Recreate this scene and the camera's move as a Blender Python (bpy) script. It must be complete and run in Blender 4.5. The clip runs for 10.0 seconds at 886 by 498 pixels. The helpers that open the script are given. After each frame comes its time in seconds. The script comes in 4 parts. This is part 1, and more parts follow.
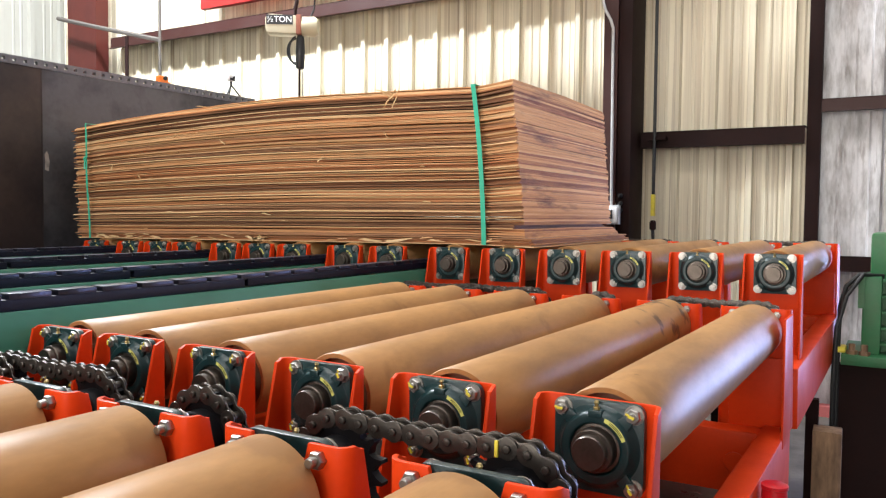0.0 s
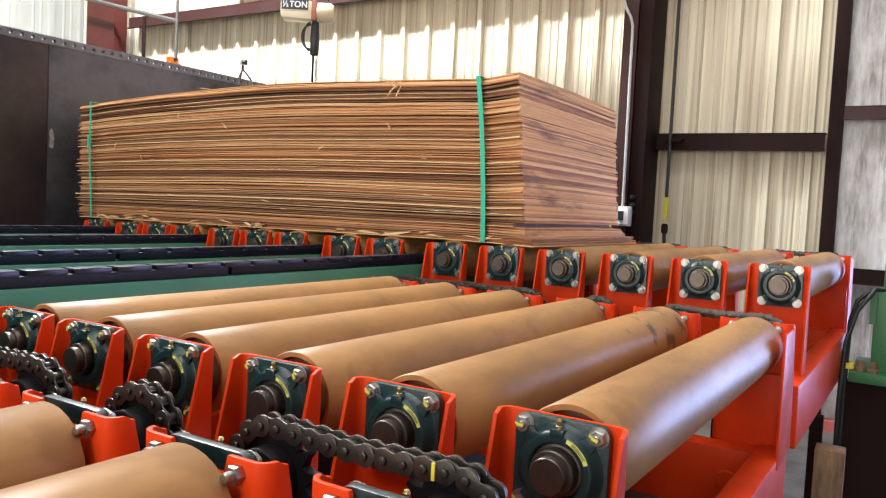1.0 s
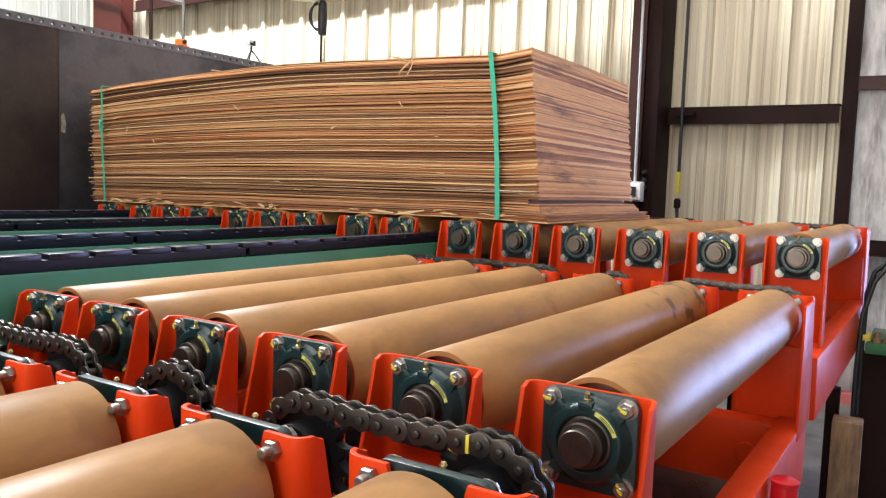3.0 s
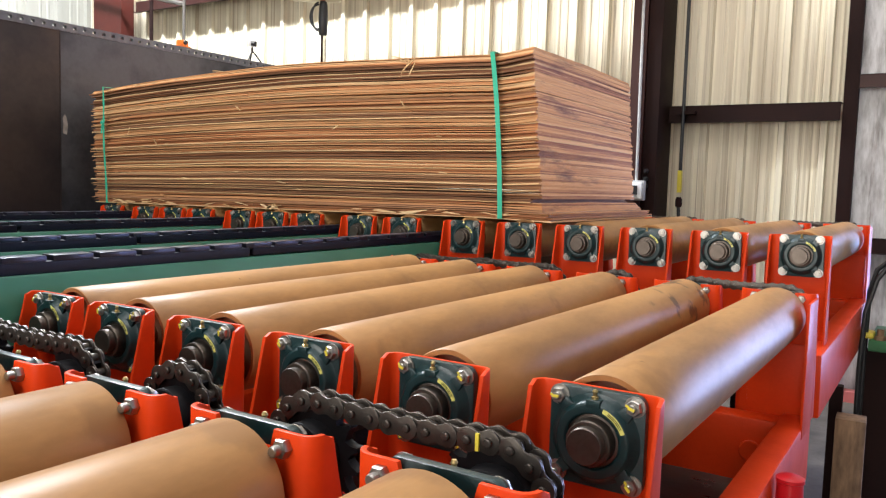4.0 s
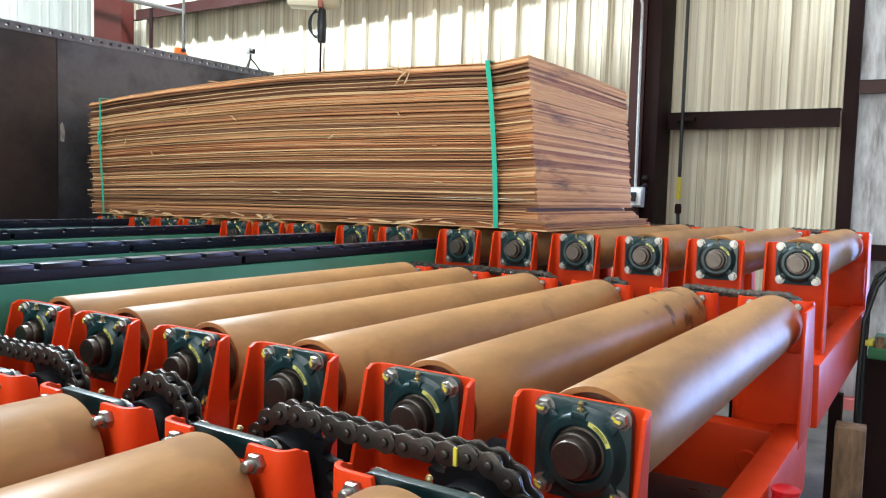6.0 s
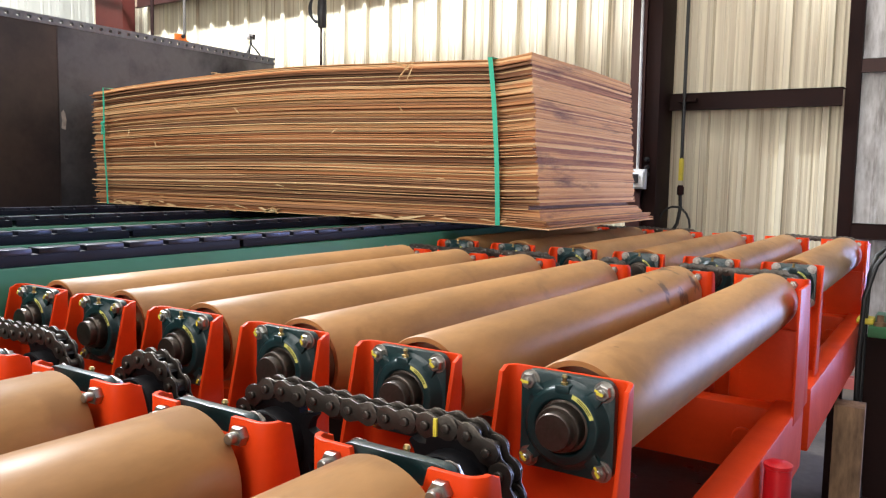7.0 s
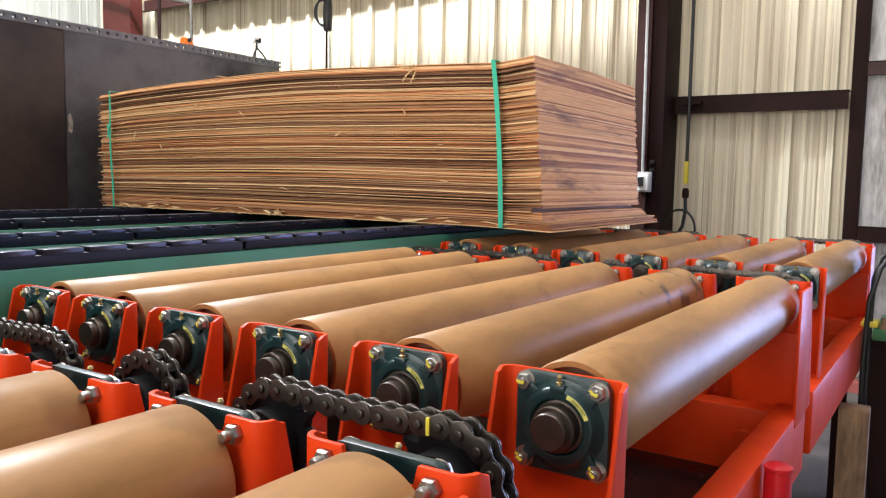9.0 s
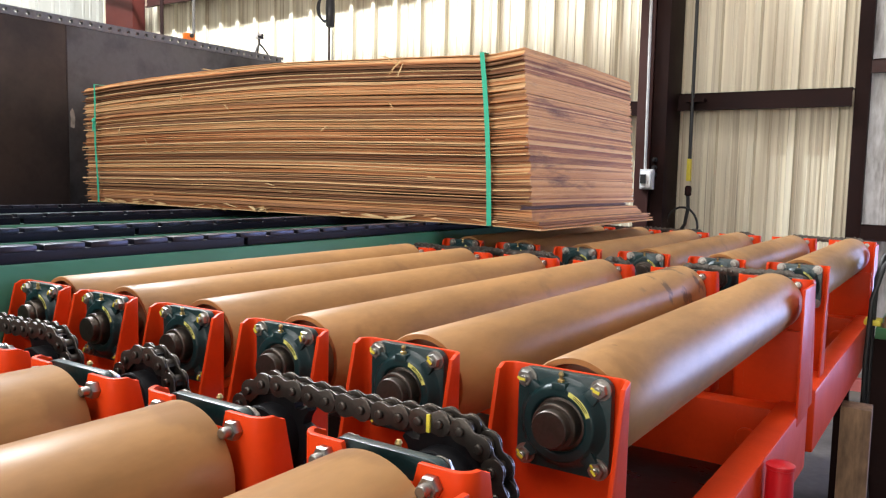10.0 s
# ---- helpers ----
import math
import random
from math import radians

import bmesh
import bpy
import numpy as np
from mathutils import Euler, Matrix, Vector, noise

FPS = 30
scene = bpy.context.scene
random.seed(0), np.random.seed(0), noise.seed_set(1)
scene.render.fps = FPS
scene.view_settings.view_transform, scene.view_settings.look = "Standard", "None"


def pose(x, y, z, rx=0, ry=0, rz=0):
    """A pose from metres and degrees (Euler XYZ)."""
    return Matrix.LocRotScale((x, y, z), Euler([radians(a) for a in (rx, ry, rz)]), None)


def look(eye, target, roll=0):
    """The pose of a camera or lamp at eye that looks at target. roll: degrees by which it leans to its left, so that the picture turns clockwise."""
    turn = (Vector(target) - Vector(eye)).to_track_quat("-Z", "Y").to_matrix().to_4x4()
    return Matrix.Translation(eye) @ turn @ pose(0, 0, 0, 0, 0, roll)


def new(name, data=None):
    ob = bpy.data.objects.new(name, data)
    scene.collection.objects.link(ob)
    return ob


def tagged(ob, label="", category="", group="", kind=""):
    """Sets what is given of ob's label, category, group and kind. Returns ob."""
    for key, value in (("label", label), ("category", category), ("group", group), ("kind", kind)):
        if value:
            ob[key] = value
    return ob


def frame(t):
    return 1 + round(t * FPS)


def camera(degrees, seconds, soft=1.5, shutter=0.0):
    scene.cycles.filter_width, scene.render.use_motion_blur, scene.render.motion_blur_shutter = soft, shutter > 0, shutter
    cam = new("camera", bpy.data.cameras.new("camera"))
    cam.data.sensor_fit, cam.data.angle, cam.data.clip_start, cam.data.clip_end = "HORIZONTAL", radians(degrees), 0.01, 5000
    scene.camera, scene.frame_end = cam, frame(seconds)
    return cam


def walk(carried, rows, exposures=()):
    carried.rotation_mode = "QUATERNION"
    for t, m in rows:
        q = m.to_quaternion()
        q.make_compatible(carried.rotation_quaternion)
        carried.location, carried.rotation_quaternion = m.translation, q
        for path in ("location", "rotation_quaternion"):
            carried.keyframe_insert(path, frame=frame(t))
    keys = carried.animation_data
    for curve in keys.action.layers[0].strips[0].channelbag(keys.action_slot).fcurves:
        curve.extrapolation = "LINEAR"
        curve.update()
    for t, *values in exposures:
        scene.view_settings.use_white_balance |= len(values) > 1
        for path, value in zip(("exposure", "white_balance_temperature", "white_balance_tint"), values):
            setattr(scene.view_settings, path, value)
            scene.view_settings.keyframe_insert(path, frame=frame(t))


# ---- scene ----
cam = camera(58.9, 10.0, soft=1.25)
PATH = [
    (0, (0.464, -1.3, 1.677), (-0.553, 0.42, 1.588), 0.6),
    (0.5, (0.478, -1.228, 1.675), (-0.541, 0.489, 1.568), 1.2),
    (1, (0.492, -1.16, 1.685), (-0.561, 0.537, 1.578), 3.0),
    (1.5, (0.484, -1.113, 1.688), (-0.596, 0.566, 1.565), 2.6),
    (2, (0.473, -1.107, 1.687), (-0.608, 0.571, 1.561), 2.5),
    (2.5, (0.473, -1.157, 1.682), (-0.599, 0.524, 1.526), 2.2),
    (4, (0.463, -1.185, 1.676), (-0.607, 0.497, 1.515), 1.8),
    (4.5, (0.466, -1.185, 1.676), (-0.607, 0.496, 1.52), 1.6),
    (5, (0.477, -1.188, 1.678), (-0.598, 0.492, 1.531), 1.6),
    (6.5, (0.477, -1.135, 1.679), (-0.601, 0.543, 1.534), 1.8),
    (6.6, (0.514, -1.14, 1.666), (-0.581, 0.524, 1.488), 1.1),
    (7, (0.514, -1.14, 1.666), (-0.573, 0.529, 1.485), 1.1),
    (7.5, (0.521, -1.142, 1.664), (-0.562, 0.53, 1.48), 1.2),
    (8, (0.525, -1.14, 1.664), (-0.565, 0.526, 1.479), 1.2),
    (8.5, (0.528, -1.137, 1.662), (-0.572, 0.523, 1.479), 1.3),
    (9, (0.533, -1.136, 1.663), (-0.569, 0.524, 1.49), 1.1),
    (9.5, (0.526, -1.133, 1.661), (-0.582, 0.522, 1.48), 1.4),
    (10, (0.53, -1.13, 1.661), (-0.576, 0.527, 1.48), 1.3),
]
walk(cam, [(t, look(eye, target, roll)) for t, eye, target, roll in PATH],
     exposures=[(0, 0, 6500, 10), (5.2, 0, 6500, 10), (6.3, 0.05, 5700, 0), (6.5, 0.05, 5700, 0), (6.6, 0, 6500, 10), (10, 0, 6500, 10)])

# ---- world, sun and large lights ----
AX = 1.28            # height of the lowered roller axes
PITCH = 0.305        # roller spacing
ROWY = 2.12          # spacing of the roller beds
WALL_Y = 6.1

world = bpy.data.worlds.new("sky")
scene.world = world
world.use_nodes = True
wn = world.node_tree.nodes
sky = wn.new("ShaderNodeTexSky")
sky.sky_type, sky.sun_disc, sky.sun_elevation, sky.sun_rotation = "NISHITA", False, radians(48), radians(200)
world.node_tree.links.new(sky.outputs[0], wn["Background"].inputs[0])
wn["Background"].inputs[1].default_value = 0.12


def area_lamp(name, eye, target, sx, sy, watts, colour):
    data = bpy.data.lights.new(name, "AREA")
    data.shape, data.size, data.size_y, data.energy, data.color = "RECTANGLE", sx, sy, watts, colour
    ob = new(name, data)
    ob.matrix_world = look(eye, target)
    return ob


# overhead lamps, the last three added as unseen fill; then the sliding door's daylight
area_lamp("roof_light_lamp", (-6.6, 3.3, 6.95), (-6.6, 3.31, 0), 4.0, 0.45, 1600, (0.88, 0.94, 1.0))
area_lamp("roof_light_lamp", (-1.4, 4.55, 6.95), (-1.4, 4.56, 0), 4.0, 0.45, 35, (1.0, 0.97, 0.92))
area_lamp("roof_light_lamp", (0.1, 1.2, 6.95), (0.1, 1.21, 0), 5.0, 1.6, 185, (1.0, 0.96, 0.91))
area_lamp("roof_light_lamp", (-1.5, -3.6, 6.95), (-1.5, -3.59, 0), 5.0, 1.6, 250, (1.0, 0.96, 0.91))
area_lamp("door_daylight", (3.4, 6.2, 1.4), (3.4, 0, 1.38), 5.0, 1.8, 520, (0.42, 0.53, 1.0))
# added fill from the south, brightens surfaces that face the camera
area_lamp("south_door_daylight", (-1.0, -9.25, 2.3), (-1.0, 0, 2.25), 8.0, 4.2, 850, (1.0, 0.95, 0.88))
scene.view_settings.exposure = 0.0


# ---- materials ----
def material(name, colour, rough=0.5, metal=0.0, dark=None, scale=8.0, stretch=(1, 1, 1), amount=0.5, bump=0.0, bump_scale=60.0,
             vary=0.0, rough_vary=0.1, fine=0.0, coords="Object", spec=0.5):
    """Principled surface with two scales of noise: broad stains towards `dark`, fine grain, bump and random tone per object."""
    m = bpy.data.materials.new(name)
    m.use_nodes = True
    nt = m.node_tree
    n, l = nt.nodes, nt.links
    b = n["Principled BSDF"]
    b.inputs["Roughness"].default_value, b.inputs["Metallic"].default_value, b.inputs["Specular IOR Level"].default_value = rough, metal, spec
    tc = n.new("ShaderNodeTexCoord")
    mp = n.new("ShaderNodeMapping")
    mp.inputs["Scale"].default_value = stretch
    l.new(tc.outputs[coords], mp.inputs["Vector"])
    no = n.new("ShaderNodeTexNoise")
    no.inputs["Scale"].default_value, no.inputs["Detail"].default_value, no.inputs["Roughness"].default_value = scale, 6, 0.62
    l.new(mp.outputs[0], no.inputs["Vector"])
    ramp = n.new("ShaderNodeMapRange")
    ramp.inputs["From Min"].default_value, ramp.inputs["From Max"].default_value = 0.42, 0.72
    ramp.inputs["To Max"].default_value = amount
    l.new(no.outputs["Fac"], ramp.inputs["Value"])
    mix = n.new("ShaderNodeMix")
    mix.data_type = "RGBA"
    mix.inputs["A"].default_value = (*colour, 1)
    mix.inputs["B"].default_value = (*(dark or [c * 0.6 for c in colour]), 1)
    l.new(ramp.outputs[0], mix.inputs["Factor"])
    out = mix.outputs["Result"]
    n2 = n.new("ShaderNodeTexNoise")
    n2.inputs["Scale"].default_value, n2.inputs["Detail"].default_value = bump_scale, 4
    l.new(mp.outputs[0], n2.inputs["Vector"])
    if fine or vary:
        hsv = n.new("ShaderNodeHueSaturation")
        l.new(out, hsv.inputs["Color"])
        add = n.new("ShaderNodeMath")
        add.operation = "MULTIPLY_ADD"
        l.new(n2.outputs["Fac"], add.inputs[0])
        add.inputs[1].default_value, add.inputs[2].default_value = 2 * fine, 1 - fine
        last = add.outputs[0]
        if vary:
            info = n.new("ShaderNodeObjectInfo")
            ad2 = n.new("ShaderNodeMath")
            ad2.operation = "MULTIPLY_ADD"
            l.new(info.outputs["Random"], ad2.inputs[0])
            ad2.inputs[1].default_value = 2 * vary
            l.new(last, ad2.inputs[2])
            ad3 = n.new("ShaderNodeMath")
            ad3.operation = "SUBTRACT"
            l.new(ad2.outputs[0], ad3.inputs[0])
            ad3.inputs[1].default_value = vary
            last = ad3.outputs[0]
        l.new(last, hsv.inputs["Value"])
        out = hsv.outputs[0]
    l.new(out, b.inputs["Base Color"])
    rr = n.new("ShaderNodeMapRange")
    rr.inputs["To Min"].default_value, rr.inputs["To Max"].default_value = max(0.03, rough - rough_vary), min(1, rough + rough_vary)
    l.new(no.outputs["Fac"], rr.inputs["Value"])
    l.new(rr.outputs[0], b.inputs["Roughness"])
    if bump:
        bp = n.new("ShaderNodeBump")
        bp.inputs["Strength"].default_value, bp.inputs["Distance"].default_value = bump, 0.004
        l.new(n2.outputs["Fac"], bp.inputs["Height"])
        l.new(bp.outputs[0], b.inputs["Normal"])
    return m


RED = material("orange_red_paint", (0.66, 0.05, 0.008), 0.4, spec=0.1, dark=(0.48, 0.032, 0.006), scale=5, amount=0.5, bump=0.08, bump_scale=90, fine=0.06)
TAN = material("tan_roller_coat", (0.385, 0.202, 0.078), 0.41, spec=0.18, dark=(0.22, 0.115, 0.048), scale=3.4, stretch=(2, 0.7, 2), amount=0.85, bump=0.05, bump_scale=40, vary=0.05, fine=0.12)
SCUFFED = material("scuffed_tan_roller_coat", (0.385, 0.202, 0.078), 0.41, spec=0.18, dark=(0.22, 0.115, 0.048), scale=3.4, stretch=(2, 0.7, 2), amount=0.85, bump=0.05, bump_scale=40, fine=0.07)


def add_scuffs(m, y0, y1, scale, threshold, colour):
    """Rubbed black marks on a roller, between two places along its length."""
    n, l = m.node_tree.nodes, m.node_tree.links
    b = n["Principled BSDF"]
    old = b.inputs["Base Color"].links[0].from_socket
    tc, sep = n.new("ShaderNodeTexCoord"), n.new("ShaderNodeSeparateXYZ")
    l.new(tc.outputs["Object"], sep.inputs[0])
    no = n.new("ShaderNodeTexNoise")
    no.inputs["Scale"].default_value, no.inputs["Detail"].default_value = scale, 5
    l.new(tc.outputs["Object"], no.inputs["Vector"])
    blot = n.new("ShaderNodeMapRange")
    blot.inputs["From Min"].default_value, blot.inputs["From Max"].default_value = threshold, threshold + 0.07
    l.new(no.outputs["Fac"], blot.inputs["Value"])
    zone = n.new("ShaderNodeMapRange")
    zone.inputs["From Min"].default_value, zone.inputs["From Max"].default_value, zone.inputs["To Max"].default_value = y0, y1, 0.85
    l.new(sep.outputs["Y"], zone.inputs["Value"])
    mul = n.new("ShaderNodeMath")
    mul.operation = "MULTIPLY"
    l.new(blot.outputs[0], mul.inputs[0])
    l.new(zone.outputs[0], mul.inputs[1])
    mix = n.new("ShaderNodeMix")
    mix.data_type = "RGBA"
    l.new(mul.outputs[0], mix.inputs["Factor"])
    l.new(old, mix.inputs["A"])
    mix.inputs["B"].default_value = (*colour, 1)
    l.new(mix.outputs["Result"], b.inputs["Base Color"])


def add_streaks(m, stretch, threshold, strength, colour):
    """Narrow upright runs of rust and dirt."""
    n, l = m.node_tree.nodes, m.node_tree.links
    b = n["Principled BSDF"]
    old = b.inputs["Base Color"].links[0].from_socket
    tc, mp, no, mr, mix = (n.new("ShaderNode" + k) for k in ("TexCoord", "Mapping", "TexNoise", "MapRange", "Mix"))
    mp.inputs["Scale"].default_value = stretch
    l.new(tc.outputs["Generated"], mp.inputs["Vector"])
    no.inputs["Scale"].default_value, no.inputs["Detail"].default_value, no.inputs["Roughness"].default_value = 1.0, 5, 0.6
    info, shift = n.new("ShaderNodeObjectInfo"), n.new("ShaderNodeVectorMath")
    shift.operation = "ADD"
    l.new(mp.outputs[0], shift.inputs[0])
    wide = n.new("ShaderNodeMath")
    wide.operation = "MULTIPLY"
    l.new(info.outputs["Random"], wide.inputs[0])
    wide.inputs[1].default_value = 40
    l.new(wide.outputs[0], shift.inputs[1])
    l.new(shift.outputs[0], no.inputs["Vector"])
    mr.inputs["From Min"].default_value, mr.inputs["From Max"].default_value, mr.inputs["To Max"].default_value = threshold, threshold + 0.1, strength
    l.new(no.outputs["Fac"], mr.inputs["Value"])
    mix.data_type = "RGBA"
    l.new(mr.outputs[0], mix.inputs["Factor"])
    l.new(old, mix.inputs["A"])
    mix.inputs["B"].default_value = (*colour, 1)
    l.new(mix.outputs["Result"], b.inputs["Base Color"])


add_scuffs(SCUFFED, 0.9, 1.35, 13, 0.56, (0.045, 0.03, 0.022))
add_scuffs(TAN, 0.0, 0.01, 6, 0.62, (0.27, 0.14, 0.058))
add_scuffs(TAN, -3.0, -2.9, 22, 0.72, (0.12, 0.065, 0.03))
TUBE = material("tube_wall_steel", (0.16, 0.09, 0.05), 0.5, dark=(0.06, 0.04, 0.03), scale=20, fine=0.2)
TEAL = material("dark_teal_cast_iron", (0.007, 0.029, 0.032), 0.32, dark=(0.008, 0.02, 0.022), scale=14, bump=0.18, bump_scale=160, fine=0.15)
SHAFT = material("turned_dark_steel", (0.12, 0.1, 0.085), 0.38, 0.85, dark=(0.05, 0.035, 0.03), scale=30, bump=0.1, bump_scale=200, fine=0.2)
ZINC = material("zinc_plated_steel", (0.38, 0.365, 0.34), 0.33, 0.95, dark=(0.35, 0.33, 0.3), scale=40, bump=0.1, bump_scale=200, fine=0.1)
BRASS = material("brass", (0.62, 0.46, 0.2), 0.3, 0.9, scale=40)
YELLOW = material("yellow_marking", (0.75, 0.62, 0.05), 0.5, dark=(0.55, 0.45, 0.08), scale=60, amount=0.6)
LABELM = material("pale_yellow_label", (0.78, 0.74, 0.2), 0.4, dark=(0.6, 0.55, 0.12), scale=50)
CHAIN = material("oiled_black_chain_steel", (0.075, 0.064, 0.055), 0.34, 0.7, dark=(0.02, 0.017, 0.016), scale=40, bump=0.15, bump_scale=150, fine=0.25)
SPROCKET = material("black_oxide_steel", (0.009, 0.009, 0.011), 0.6, 0.0, spec=0.2, scale=30, bump=0.1, fine=0.2)
GREEN = material("green_machine_paint", (0.036, 0.165, 0.11), 0.34, spec=0.9, dark=(0.02, 0.10, 0.05), scale=2.5, amount=0.7, bump=0.06, bump_scale=40, fine=0.08)
OLDGREEN = material("worn_green_paint", (0.02, 0.14, 0.05), 0.5, dark=(0.07, 0.12, 0.06), scale=7, amount=0.55, bump=0.25, bump_scale=50, fine=0.12)
TRACK = material("blue_black_wear_strip", (0.006, 0.006, 0.016), 0.5, spec=0.2, dark=(0.01, 0.01, 0.014), scale=8, bump=0.1, fine=0.2)
CHAINTOP = material("worn_chain_plate", (0.035, 0.036, 0.06), 0.3, 0.5, dark=(0.006, 0.006, 0.01), scale=9, amount=0.95, bump=0.1, vary=0.4, fine=0.2)
PLATE = material("dark_mill_steel", (0.065, 0.048, 0.046), 0.42, 0.6, dark=(0.016, 0.014, 0.018), scale=1.6, amount=1.0, rough_vary=0.22, bump=0.12, bump_scale=30, fine=0.12)
SCUFFSTEEL = material("rubbed_pale_steel", (0.34, 0.29, 0.26), 0.6, 0.1, dark=(0.16, 0.13, 0.12), scale=30, amount=0.9, fine=0.3)
# lighter bluish base paints the reflected overhead light into the second plate
PLATE_B = material("blue_mill_scale_steel", (0.13, 0.125, 0.135), 0.4, 0.75, dark=(0.018, 0.015, 0.018), scale=1.5, amount=1.0, rough_vary=0.25, bump=0.12, bump_scale=30, fine=0.12)
GALV = material("galvanised_angle", (0.14, 0.14, 0.15), 0.45, 0.5, dark=(0.07, 0.07, 0.075), scale=25, fine=0.1)
DULL = material("dull_grey_steel", (0.1, 0.09, 0.08), 0.75, spec=0.1, dark=(0.09, 0.08, 0.075), scale=9, amount=0.8, fine=0.15)
IRON = material("red_oxide_primer_steel", (0.036, 0.009, 0.007), 0.5, spec=0.3, dark=(0.045, 0.018, 0.016), scale=4, amount=0.8, bump=0.12, bump_scale=60, fine=0.15)
REDIRON = material("red_column_paint", (0.075, 0.014, 0.01), 0.5, spec=0.3, dark=(0.06, 0.014, 0.012), scale=3, amount=0.8, bump=0.12, fine=0.15)
DOORRED = material("red_channel_paint", (0.32, 0.02, 0.018), 0.45, spec=0.3, dark=(0.2, 0.015, 0.014), scale=3, amount=0.7, fine=0.12)
DARKIRON = material("dark_brown_steel", (0.017, 0.006, 0.005), 0.62, spec=0.12, dark=(0.012, 0.006, 0.006), scale=4, amount=0.8, bump=0.12, fine=0.15)
CREAM = material("stained_cream_sheet_metal", (0.77, 0.71, 0.55), 0.5, dark=(0.26, 0.18, 0.1), scale=3.0, stretch=(2.2, 2.2, 0.2), amount=0.75, bump=0.06, bump_scale=20, vary=0.04, fine=0.12, coords="Generated")
GREYWALL = material("whitewashed_grey_sheet_metal", (0.7, 0.69, 0.7), 0.6, dark=(0.24, 0.22, 0.21), scale=6.0, stretch=(2.0, 2.0, 0.5), amount=0.9, bump=0.3, bump_scale=25, fine=0.15)
WHITEWALL = material("white_sheet_metal", (0.37, 0.36, 0.32), 0.5, dark=(0.26, 0.25, 0.21), scale=2, stretch=(1, 1, 0.3), amount=0.5)
CONCRETE = material("grey_concrete", (0.115, 0.098, 0.08), 0.75, spec=0.06, dark=(0.035, 0.03, 0.026), scale=1.4, amount=0.9, bump=0.3, bump_scale=30, fine=0.15)
ROOFM = material("white_roof_sheet", (0.6, 0.6, 0.57), 0.6, scale=2)
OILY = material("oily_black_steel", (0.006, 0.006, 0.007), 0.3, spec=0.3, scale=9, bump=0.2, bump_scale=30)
BLACK = material("black_rubber", (0.012, 0.012, 0.013), 0.5, scale=20)
HOISTM = material("cream_hoist_enamel", (0.48, 0.43, 0.3), 0.35, dark=(0.45, 0.4, 0.28), scale=14, amount=0.6)
BROWNBAND = material("brown_band", (0.22, 0.06, 0.03), 0.5, scale=20)
WHITE = material("white_lettering", (0.85, 0.85, 0.85), 0.5, scale=30, amount=0.1)
ORANGE = material("orange_plastic", (0.75, 0.2, 0.02), 0.4, scale=20)
TIMBER = material("weathered_timber", (0.3, 0.18, 0.1), 0.8, dark=(0.05, 0.032, 0.022), scale=9, stretch=(1, 1, 0.25), amount=1.0, bump=0.5, bump_scale=60, fine=0.45)
STRAPM = material("green_polyester_strap", (0.05, 0.5, 0.33), 0.35, dark=(0.03, 0.38, 0.25), scale=30, fine=0.1)
GREYBOX = material("grey_switch_box", (0.5, 0.5, 0.5), 0.5, scale=20)
REDCAN = material("red_plastic", (0.6, 0.012, 0.02), 0.3, scale=12)
PINK = material("faded_red_sill", (0.5, 0.13, 0.12), 0.6, dark=(0.35, 0.1, 0.1), scale=12)


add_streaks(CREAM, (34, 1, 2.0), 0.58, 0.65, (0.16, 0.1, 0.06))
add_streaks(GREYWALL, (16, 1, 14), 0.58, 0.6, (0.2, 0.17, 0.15))


